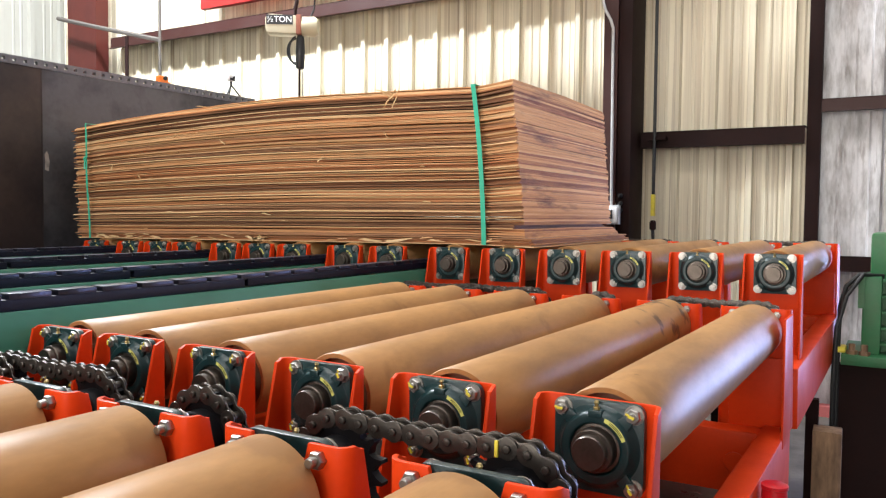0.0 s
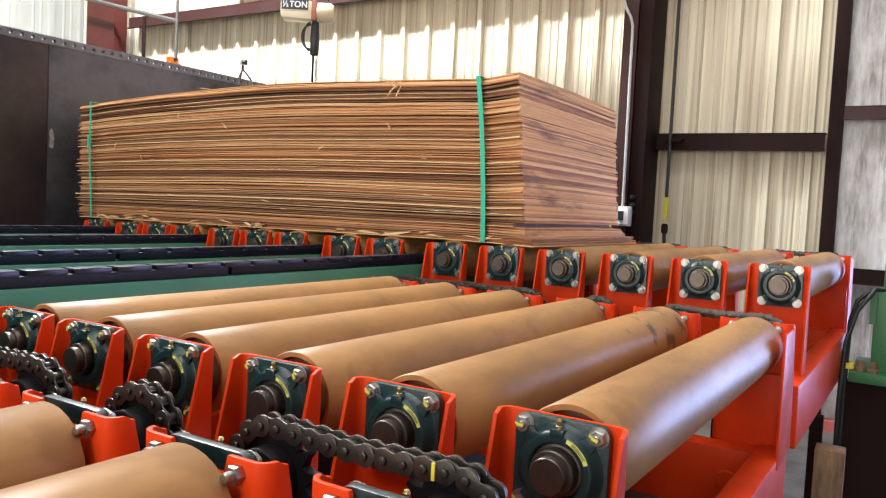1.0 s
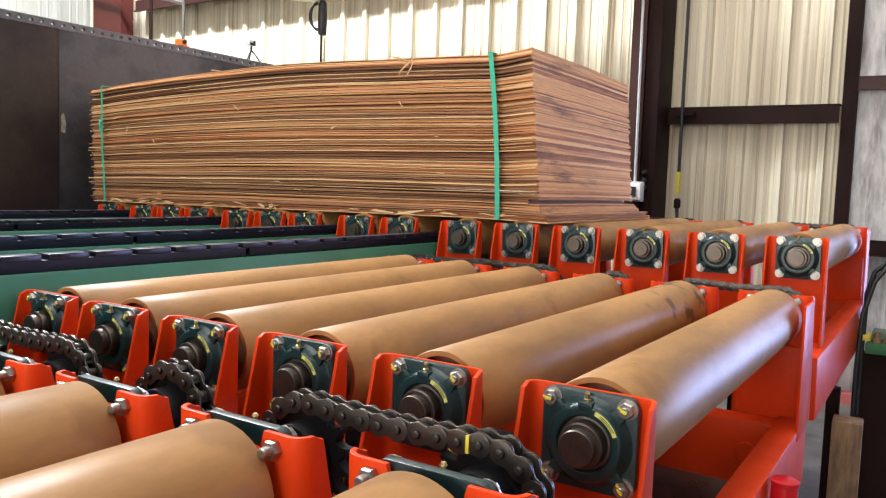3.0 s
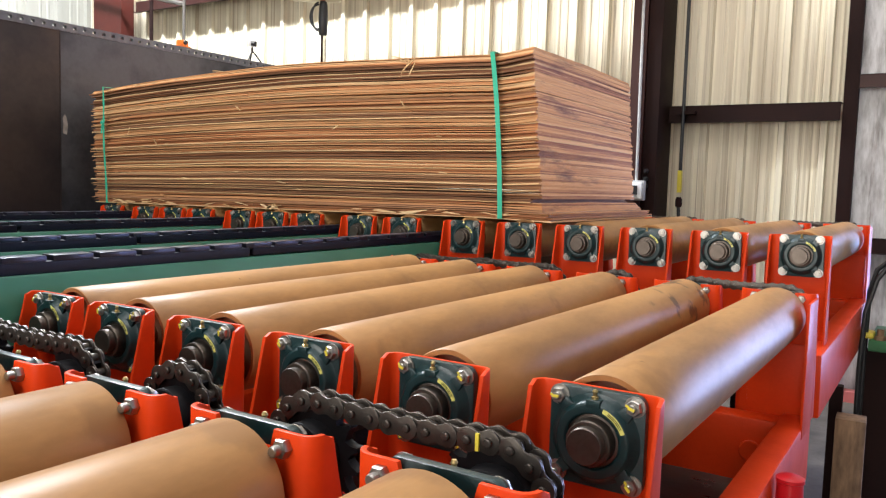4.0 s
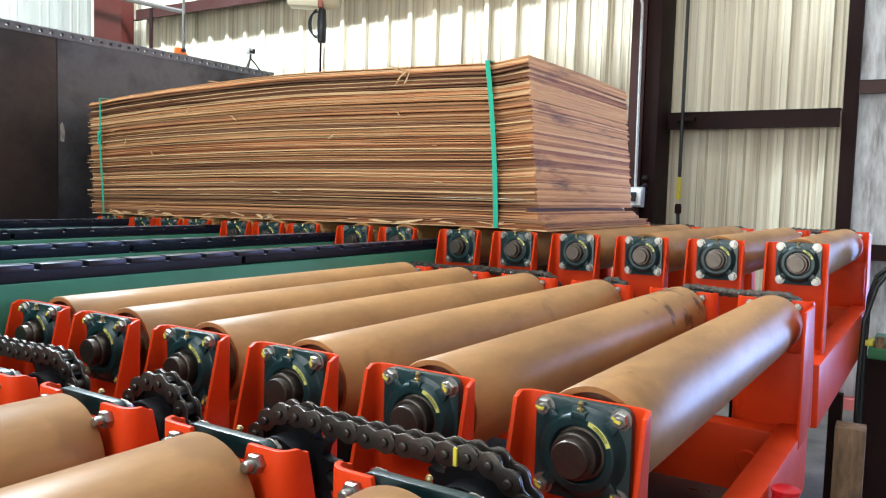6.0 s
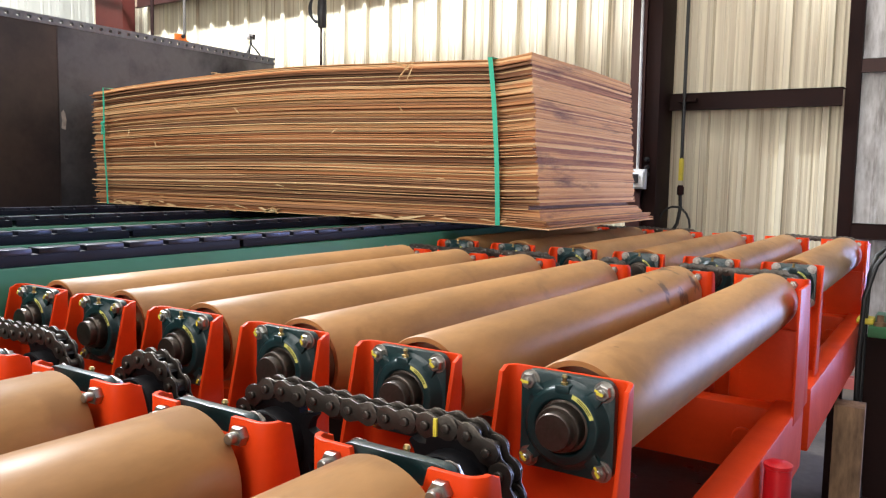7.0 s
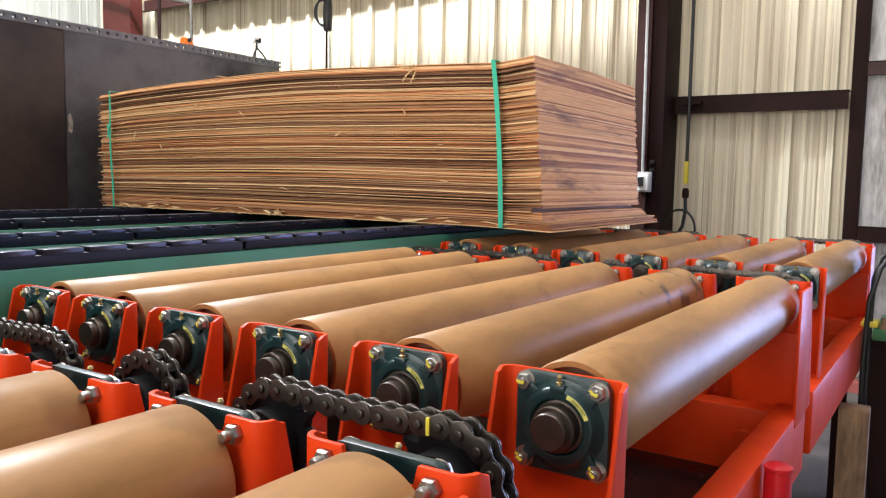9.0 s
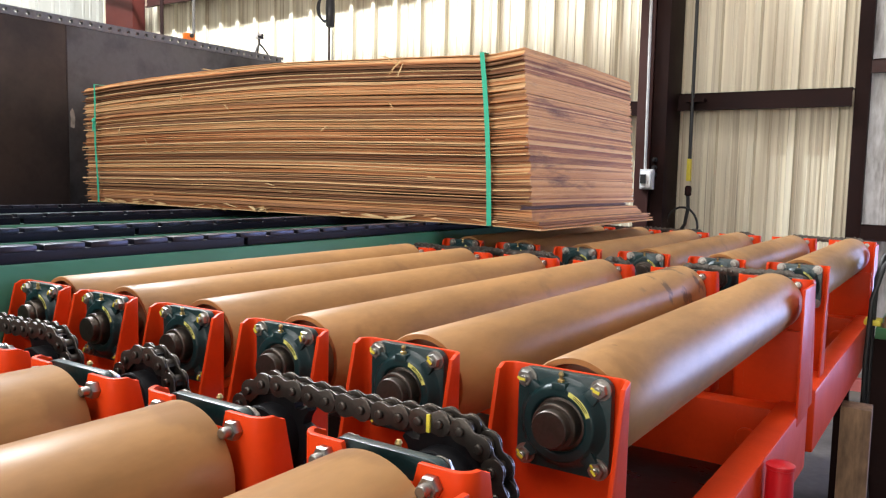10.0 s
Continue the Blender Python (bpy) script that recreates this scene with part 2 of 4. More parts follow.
def veneer_material(name, tones, streak, bumpy, spread=1.0, stained=0.5, blots=(1, 1, 1), blot=(0.12, 0.06, 0.035)):
    """Wood: one tone per sheet picked from a ramp, broken by streaks, stains and fine fibres."""
    m = bpy.data.materials.new(name)
    m.use_nodes = True
    n, l = m.node_tree.nodes, m.node_tree.links
    b = n["Principled BSDF"]
    b.inputs["Roughness"].default_value = 0.75
    info = n.new("ShaderNodeObjectInfo")
    tc = n.new("ShaderNodeTexCoord")
    mp = n.new("ShaderNodeMapping")
    mp.inputs["Scale"].default_value = streak
    l.new(tc.outputs["Object"], mp.inputs["Vector"])
    no = n.new("ShaderNodeTexNoise")
    no.inputs["Scale"].default_value, no.inputs["Detail"].default_value, no.inputs["Roughness"].default_value = 2.2, 8, 0.65
    l.new(mp.outputs[0], no.inputs["Vector"])
    add = n.new("ShaderNodeMath")
    add.operation = "MULTIPLY_ADD"
    l.new(no.outputs["Fac"], add.inputs[0])
    add.inputs[1].default_value = 0.75
    sub = n.new("ShaderNodeMath")
    sub.operation = "SUBTRACT"
    l.new(info.outputs["Random"], sub.inputs[0])
    sub.inputs[1].default_value = 0.375 / spread
    mul = n.new("ShaderNodeMath")
    mul.operation = "MULTIPLY"
    l.new(sub.outputs[0], mul.inputs[0])
    mul.inputs[1].default_value = spread
    l.new(mul.outputs[0], add.inputs[2])
    ramp = n.new("ShaderNodeValToRGB")
    els = ramp.color_ramp.elements
    while len(els) < len(tones):
        els.new(0.5)
    for i, c in enumerate(tones):
        els[i].position, els[i].color = i / (len(tones) - 1), (*c, 1)
    l.new(add.outputs[0], ramp.inputs[0])
    stain = n.new("ShaderNodeTexNoise")
    stain.inputs["Scale"].default_value, stain.inputs["Detail"].default_value, stain.inputs["Roughness"].default_value = 3.2, 9, 0.72
    smp = n.new("ShaderNodeMapping")
    smp.inputs["Scale"].default_value = blots
    l.new(tc.outputs["Object"], smp.inputs["Vector"])
    l.new(smp.outputs[0], stain.inputs["Vector"])
    mr = n.new("ShaderNodeMapRange")
    mr.inputs["From Min"].default_value, mr.inputs["From Max"].default_value = 0.54, 0.72
    mr.inputs["To Max"].default_value = stained
    l.new(stain.outputs["Fac"], mr.inputs["Value"])
    mix = n.new("ShaderNodeMix")
    mix.data_type = "RGBA"
    l.new(mr.outputs[0], mix.inputs["Factor"])
    l.new(ramp.outputs[0], mix.inputs["A"])
    mix.inputs["B"].default_value = (*blot, 1)
    l.new(mix.outputs["Result"], b.inputs["Base Color"])
    bp = n.new("ShaderNodeBump")
    bp.inputs["Strength"].default_value, bp.inputs["Distance"].default_value = bumpy, 0.004
    l.new(no.outputs["Fac"], bp.inputs["Height"])
    l.new(bp.outputs[0], b.inputs["Normal"])
    return m


VENEER = veneer_material("fir_veneer", [(0.18, 0.066, 0.028), (0.35, 0.142, 0.06), (0.49, 0.212, 0.088), (0.6, 0.305, 0.134), (0.76, 0.51, 0.275)], (0.8, 3.0, 30), 0.3, 1.25, 0.3)
PALEWOOD = veneer_material("fresh_splinter_wood", [(0.55, 0.33, 0.15), (0.7, 0.47, 0.24), (0.82, 0.62, 0.36)], (4, 4, 4), 0.2, 0.8, 0.0)
VENEER_DARK = veneer_material("fir_heartwood_veneer", [(0.13, 0.06, 0.03), (0.27, 0.125, 0.062), (0.38, 0.19, 0.095), (0.5, 0.28, 0.14)], (0.8, 3.0, 30), 0.3, 0.9, 0.4)
VENEER_RED = veneer_material("fir_red_veneer", [(0.33, 0.122, 0.046), (0.49, 0.2, 0.08), (0.62, 0.3, 0.13), (0.75, 0.47, 0.24)], (0.8, 3.0, 30), 0.3, 0.9, 0.2)
VENEER_END = veneer_material("fir_veneer_end_cut", [(0.3, 0.1, 0.034), (0.6, 0.275, 0.088), (0.72, 0.37, 0.125), (0.82, 0.52, 0.21)], (2.5, 2.5, 60), 0.9, 0.85, 0.9, (1, 0.45, 3.2), (0.11, 0.038, 0.02))
VENEER_PALE = veneer_material("pale_sapwood_veneer", [(0.5, 0.27, 0.12), (0.74, 0.47, 0.23), (0.88, 0.66, 0.38)], (0.8, 3.0, 30), 0.3, 0.8, 0.15)


# ---- geometry helpers ----


def box(bm, x0, x1, y0, y1, z0, z1, m=None):
    vs = [bm.verts.new(Vector(c) if m is None else m @ Vector(c)) for c in
          ((x0, y0, z0), (x1, y0, z0), (x1, y1, z0), (x0, y1, z0), (x0, y0, z1), (x1, y0, z1), (x1, y1, z1), (x0, y1, z1))]
    for q in ((3, 2, 1, 0), (4, 5, 6, 7), (0, 1, 5, 4), (1, 2, 6, 5), (2, 3, 7, 6), (3, 0, 4, 7)):
        bm.faces.new([vs[i] for i in q])
    return bm


def lathe(bm, rings, seg=32, m=None, cap0=True, cap1=True, turn=0.0):
    """Revolves (radius, height) rings about the local z axis."""
    m = m or Matrix()
    loops = []
    for r, h in rings:
        loops.append([bm.verts.new(m @ Vector((r * math.cos(turn + 2 * math.pi * i / seg), r * math.sin(turn + 2 * math.pi * i / seg), h))) for i in range(seg)])
    for a, b in zip(loops, loops[1:]):
        for i in range(seg):
            bm.faces.new((a[i], a[(i + 1) % seg], b[(i + 1) % seg], b[i]))
    if cap0:
        bm.faces.new(loops[0][::-1])
    if cap1:
        bm.faces.new(loops[-1])
    return bm


def prism(bm, outline, d0, d1, m=None):
    """Extrudes a closed (u, v) outline along local z from d0 to d1."""
    m = m or Matrix()
    a = [bm.verts.new(m @ Vector((u, v, d0))) for u, v in outline]
    b = [bm.verts.new(m @ Vector((u, v, d1))) for u, v in outline]
    k = len(outline)
    for i in range(k):
        bm.faces.new((a[i], a[(i + 1) % k], b[(i + 1) % k], b[i]))
    bm.faces.new(a[::-1])
    bm.faces.new(b)
    return bm


def tube(bm, points, r, seg=8):
    """A round bar or cable along a line of points."""
    pts = [Vector(p) for p in points]
    loops = []
    for i, p in enumerate(pts):
        d = (pts[min(i + 1, len(pts) - 1)] - pts[max(i - 1, 0)]).normalized()
        u = d.orthogonal().normalized() if not loops else (prev - d * prev.dot(d)).normalized()
        prev = u
        v = d.cross(u)
        loops.append([bm.verts.new(p + r * (u * math.cos(2 * math.pi * j / seg) + v * math.sin(2 * math.pi * j / seg))) for j in range(seg)])
    for a, b in zip(loops, loops[1:]):
        for j in range(seg):
            bm.faces.new((a[j], a[(j + 1) % seg], b[(j + 1) % seg], b[j]))
    bm.faces.new(loops[0][::-1])
    bm.faces.new(loops[-1])
    return bm


def mesh_of(name, bm, mat, bevel=0.0, smooth=35):
    bmesh.ops.recalc_face_normals(bm, faces=bm.faces)
    if bevel:
        sharp = [e for e in bm.edges if len(e.link_faces) == 2 and e.calc_face_angle() > radians(40)]
        bmesh.ops.bevel(bm, geom=sharp, offset=bevel, segments=2, affect="EDGES", profile=0.6, clamp_overlap=True)
    me = bpy.data.meshes.new(name)
    for f in bm.faces:
        f.smooth = True
    for e in bm.edges:
        e.smooth = not (len(e.link_faces) == 2 and e.calc_face_angle() > radians(smooth))
    bm.to_mesh(me)
    bm.free()
    me.materials.append(mat)
    return me


def part(name, data, material_, parent, label="", at=None, bevel=0.0):
    """One mesh object under a thing or a part; data is a bmesh, or a mesh that several parts share."""
    me = data if isinstance(data, bpy.types.Mesh) else mesh_of(name, data, material_, bevel)
    ob = new(name, me)
    ob.parent = parent
    if at is not None:
        ob.matrix_local = at
    return tagged(ob, label) if label else ob


def thing(name, label, category, at=None, group="", kind=""):
    ob = new(name)
    ob.empty_display_size = 0.1
    if at is not None:
        ob.matrix_world = at
    return tagged(ob, label, category, group, kind)


def solid(name, bm, mat, label="", category="", kind="", bevel=0.0, group=""):
    return tagged(new(name, mesh_of(name, bm, mat, bevel)), label, category, group, kind)


TOWARDS = pose(0, 0, 0, 90, 0, 0)       # local z -> world -y (towards the bearings' front)
ALONG = pose(0, 0, 0, -90, 0, 0)        # local z -> world +y

# ---- setting ----
solid("floor", box(bmesh.new(), -11, 9.3, -9.3, WALL_Y + 0.3, -0.2, 0), CONCRETE, "worn grey concrete workshop floor", "floor", "structure")
bm = bmesh.new()
for x0, x1, y0, y1 in ((-11, 9.3, -9.3, -4.4), (-11, 9.3, -2.8, 0.4), (-11, 9.3, 2.0, 3.05), (-11, 9.3, 3.55, 4.3), (-11, -8.6, 3.05, 3.55), (-4.6, 9.3, 3.05, 3.55), (-11, 9.3, 4.8, 6.4),
                       (-11, -4.0, -4.4, -2.8), (1.0, 9.3, -4.4, -2.8), (-11, -4.0, 0.4, 2.0), (1.0, 9.3, 0.4, 2.0), (-11, -3.4, 4.3, 4.8), (0.6, 9.3, 4.3, 4.8)):
    box(bm, x0, x1, y0, y1, 7.0, 7.08)
solid("ceiling", bm, ROOFM, "unseen white sheet metal roof, open above the overhead lamps", "ceiling", "structure")
# unseen south wall, its opening made up for the fill lamp
bm = bmesh.new()
for x0, x1, z0, z1 in ((-11, -5.1, 0, 7), (3.1, 9.3, 0, 7), (-5.1, 3.1, 4.5, 7)):
    box(bm, x0, x1, -9.5, -9.3, z0, z1)
solid("wall_south", bm, WHITEWALL, "unseen pale sheet metal wall, opened for the south fill lamp", "wall", "structure")
solid("wall_east", box(bmesh.new(), 9.0, 9.2, -9.3, 6.4, 0, 7), WHITEWALL, "plain pale sheet metal wall", "wall", "structure")
solid("ground", box(bmesh.new(), -300, 300, 6.4, 400, -0.3, -0.05), CONCRETE, "grey yard outside the open door", "ground", "structure")


def rib_panel(width, height, thick=0.004, ribs=3):
    """One corrugated sheet: tall trapezoid ribs with two low ribs between, facing -y."""
    prof = []
    for i in range(ribs):
        b = i * width / ribs
        s = width / ribs / 0.305
        for dx, dy in ((0, 0.0), (0.085, 0), (0.093, -0.006), (0.107, -0.006), (0.115, 0), (0.16, 0), (0.168, -0.006), (0.182, -0.006), (0.19, 0), (0.235, 0), (0.247, -0.048), (0.293, -0.048)):
            prof.append((b + dx * s, dy))
    prof.append((width, 0))
    bm = bmesh.new()
    zs = [height * k / 6 for k in range(7)]
    grid = [[bm.verts.new((x, y, z)) for x, y in prof] for z in zs]
    back = [[bm.verts.new((x, y + thick, z)) for x, y in prof] for z in (0, height)]
    for a, b in zip(grid, grid[1:]):
        for i in range(len(prof) - 1):
            bm.faces.new((a[i], a[i + 1], b[i + 1], b[i]))
    for i in range(len(prof) - 1):
        bm.faces.new((back[0][i + 1], back[0][i], back[1][i], back[1][i + 1]))
    return bm


north = thing("wall_north", "stained cream corrugated sheet metal wall", "wall", pose(0, WALL_Y, 0), kind="structure")
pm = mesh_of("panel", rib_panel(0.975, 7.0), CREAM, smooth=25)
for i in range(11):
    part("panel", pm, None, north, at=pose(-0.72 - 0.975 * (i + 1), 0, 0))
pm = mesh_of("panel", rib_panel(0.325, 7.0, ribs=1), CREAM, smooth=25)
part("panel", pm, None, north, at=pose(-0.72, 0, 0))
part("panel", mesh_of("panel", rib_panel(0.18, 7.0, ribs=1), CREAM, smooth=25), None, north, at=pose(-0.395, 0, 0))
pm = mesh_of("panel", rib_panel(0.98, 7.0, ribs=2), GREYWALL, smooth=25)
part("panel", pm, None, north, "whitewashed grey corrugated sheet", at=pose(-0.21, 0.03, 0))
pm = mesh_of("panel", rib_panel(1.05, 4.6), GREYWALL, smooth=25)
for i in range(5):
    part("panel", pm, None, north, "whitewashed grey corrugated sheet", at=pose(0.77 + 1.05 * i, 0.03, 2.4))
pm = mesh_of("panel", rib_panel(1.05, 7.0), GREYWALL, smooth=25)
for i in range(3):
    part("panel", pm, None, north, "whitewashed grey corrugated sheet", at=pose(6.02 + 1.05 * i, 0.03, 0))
west = thing("wall_west", "white corrugated sheet metal wall", "wall", pose(-10.62, WALL_Y, 0, 0, 0, 90), kind="structure")
pm = mesh_of("panel", rib_panel(1.4, 7.0), WHITEWALL, smooth=25)
for i in range(12):
    part("panel", pm, None, west, at=pose(-1.4 * (i + 1), 0, 0))


ironwork = thing("steel_column", "dark red-brown steel I-section building column", "column", group="building columns", kind="structure")
part("flange", box(bmesh.new(), -1.955, -1.825, 5.62, 5.634, 0, 7), IRON, ironwork)
part("web", box(bmesh.new(), -1.84, -1.83, 5.634, 6.04, 0, 7), IRON, ironwork)
part("cover_plate", box(bmesh.new(), -1.823, -1.7, 5.65, 6.04, 0, 7), DARKIRON, ironwork, bevel=0.004)
for z in (1.86, 1.79, 1.73):
    part("bolt", lathe(bmesh.new(), [(0.022, 0), (0.022, 0.03), (0.012, 0.031), (0.012, 0.06)], 6, pose(-1.78, 5.65, z) @ TOWARDS), BLACK, ironwork)
lc = thing("steel_column", "rusty red steel I-section building column", "column", group="building columns", kind="structure")
part("shaft", box(bmesh.new(), -9.93, -9.3, 5.7, 5.9, 0, 7), REDIRON, lc)
rp = thing("steel_post", "dark brown steel door post", "column", kind="structure")
part("shaft", box(bmesh.new(), -0.292, -0.185, 5.98, 6.06, 0, 7), DARKIRON, rp, bevel=0.006)


def girt(x0, x1, z0, z1, y, mat, label):
    """A Z-section wall girt: web, top lip and bottom lip."""
    bm = bmesh.new()
    box(bm, x0, x1, y, y + 0.006, z0, z1)
    box(bm, x0, x1, y, WALL_Y - 0.04, z1 - 0.006, z1 + 0.002)
    box(bm, x0, x1, y - 0.05, y, z0, z0 + 0.006)
    return solid("wall_girt", bm, mat, label, "girt", "structure")


girt(-1.69, -0.3, 2.30, 2.45, 5.93, DARKIRON, "dark red-brown steel wall girt between posts")
girt(-9.2, -1.96, 3.93, 4.08, 5.86, IRON, "rusty red steel wall girt")
girt(-2.9, -1.96, 2.27, 2.4, 5.93, DARKIRON, "dark steel wall girt")
girt(-0.18, 0.8, 2.555, 2.665, 5.95, IRON, "dark red-brown steel wall girt")
girt(-0.18, 0.8, 1.24, 1.36, 5.95, DARKIRON, "dark steel wall girt")
solid("sill_trim", box(bmesh.new(), -0.3, 0.85, 5.98, 6.1, 0.0, 0.09), PINK, "faded red steel sill at the foot of the wall", "sill", "structure")
bm = box(bmesh.new(), -7.3, -4.6, 5.75, 5.83, 4.22, 4.6)
solid("door_track", bm, DOORRED, "red steel channel fixed high on the wall", "channel", "structure", bevel=0.01)
bm = bmesh.new()
tube(bm, [(-9.85, 5.5, 4.35), (-9.0, 5.5, 4.14), (-7.75, 5.5, 3.84)], 0.03, 6)
solid("wind_brace", bm, DULL, "grey steel brace bar across the corner", "brace", "structure")
bm = tube(bmesh.new(), [(-8.39, 5.5, 2.2), (-8.39, 5.5, 3.95)], 0.024, 8)
solid("standpipe", bm, DARKIRON, "dark upright pipe beside the wall", "pipe", "structure")
bm = tube(bmesh.new(), [(-7.63, 5.4, 2.0), (-7.63, 5.4, 7)], 0.018, 8)
solid("standpipe", bm, DULL, "grey upright pipe beside the wall", "pipe", "structure")
bm = tube(bmesh.new(), [(-10.55, 4.0, 3.62), (-10.55, 5.0, 3.62), (-10.5, 6.0, 3.62)], 0.02, 6)
solid("wall_cable", bm, BLACK, "thin dark cable along the white wall", "cable", "structure")
bm = tube(bmesh.new(), [(-1.96, 5.6, 7), (-1.96, 5.6, 3.6), (-1.935, 5.6, 3.52), (-1.89, 5.6, 3.44), (-1.865, 5.6, 3.36), (-1.85, 5.6, 1.7)], 0.013, 8)
solid("conduit", bm, GREYBOX, "thin grey electrical conduit bent down to a switch box", "conduit", "structure")

sb = thing("switch_box", "small grey electrical switch box on the column", "switch box")
part("body", box(bmesh.new(), -1.885, -1.768, 5.56, 5.62, 1.6, 1.775), GREYBOX, sb, bevel=0.008)
part("cover", box(bmesh.new(), -1.87, -1.783, 5.545, 5.56, 1.615, 1.76), WHITE, sb, bevel=0.004)
part("toggle", box(bmesh.new(), -1.868, -1.82, 5.53, 5.545, 1.65, 1.73), BLACK, sb)

rod = thing("air_hose_drop", "black air pipe drop with yellow tag and hanging hose", "pipe")
part("pipe", tube(bmesh.new(), [(-1.55, 5.85, 7), (-1.54, 5.85, 1.68)], 0.015, 10), BLACK, rod)
part("tag", box(bmesh.new(), -1.557, -1.525, 5.825, 5.875, 1.68, 1.875), YELLOW, rod, "yellow tag", bevel=0.004)
part("valve", lathe(bmesh.new(), [(0.02, 0), (0.03, 0.01), (0.03, 0.07), (0.02, 0.09)], 12, pose(-1.54, 5.85, 1.55)), DARKIRON, rod)
part("clamp", box(bmesh.new(), -1.6, -1.44, 5.84, 5.92, 2.37, 2.4), DARKIRON, rod)
part("hose", tube(bmesh.new(), [(-1.54, 5.85, 1.56), (-1.53, 5.84, 1.44), (-1.55, 5.83, 1.3), (-1.58, 5.83, 1.25)], 0.016, 8), BLACK, rod)
part("hose_loop", tube(bmesh.new(), [(-1.575 + 0.14 * math.cos(a), 5.82, 1.28 + 0.17 * math.sin(a)) for a in [radians(v) for v in range(-20, 201, 20)]], 0.01, 8), BLACK, rod)

# ---- roller beds ----
R = 0.095
TUBE0, TUBE1 = 0.06, 1.648      # ends of the roller tube behind the bearing face
FAR = 1.655                    # plane of the far bracket
DEEP = 0.026                   # plane of the near bracket


def bracket_mesh(notch, half):
    """Channel bracket bent from one sheet: back plate, rounded bends and two wings that widen downwards towards -y."""
    bm = bmesh.new()
    bot, top, thick, bend = -0.36, 0.08, 0.008, 0.016
    zs = (bot, -0.25, -0.14, 0.0, 0.05, 1.0)

    def depth(z):
        return 0.115 if z <= bot else 0.033 + (0.082 - 0.033) * (0.073 - z) / 0.213 if z > -0.14 else 0.082 + 0.033 * (-0.14 - z) / 0.22

    def column(s, u):
        """One upright line of the sheet; u from 0 (middle of the plate) over the bend (1 to 2) to the wing's edge (3)."""
        rows = []
        for z in zs:
            if z == 1.0:
                z = top if u < 2.5 else top - 0.007
                if notch and u < 0.5:
                    z = 0.055
            if u <= 1:
                x, y, nx, ny = (half - bend) * u, 0.0, 0.0, 1.0
            elif u <= 2:
                a = (u - 1) * math.pi / 2
                x, y, nx, ny = half - bend + bend * math.sin(a), bend * math.cos(a) - bend, math.sin(a), math.cos(a)
            else:
                x, y, nx, ny = half, -bend - (u - 2) * (depth(min(z, 0.073)) - bend), 1.0, 0.0
            rows.append((bm.verts.new((s * x, y, z)), bm.verts.new((s * (x + nx * thick), y + ny * thick, z))))
        return rows

    us = (0.0, 0.49, 0.56, 1.0, 1.25, 1.5, 1.75, 2.0, 2.75, 3.0)
    cols = [column(-1, u) for u in us[::-1]] + [column(1, u) for u in us[1:]]
    for a, b in zip(cols, cols[1:]):
        for k in range(len(zs) - 1):
            for side in (0, 1):
                bm.faces.new((a[k][side], b[k][side], b[k + 1][side], a[k + 1][side]))
        for k in (0, -1):
            bm.faces.new((a[k][0], b[k][0], b[k][1], a[k][1]))
    for c in (cols[0], cols[-1]):
        for k in range(len(zs) - 1):
            bm.faces.new((c[k][0], c[k + 1][0], c[k + 1][1], c[k][1]))
    return mesh_of("bracket", bm, RED, bevel=0.0016)


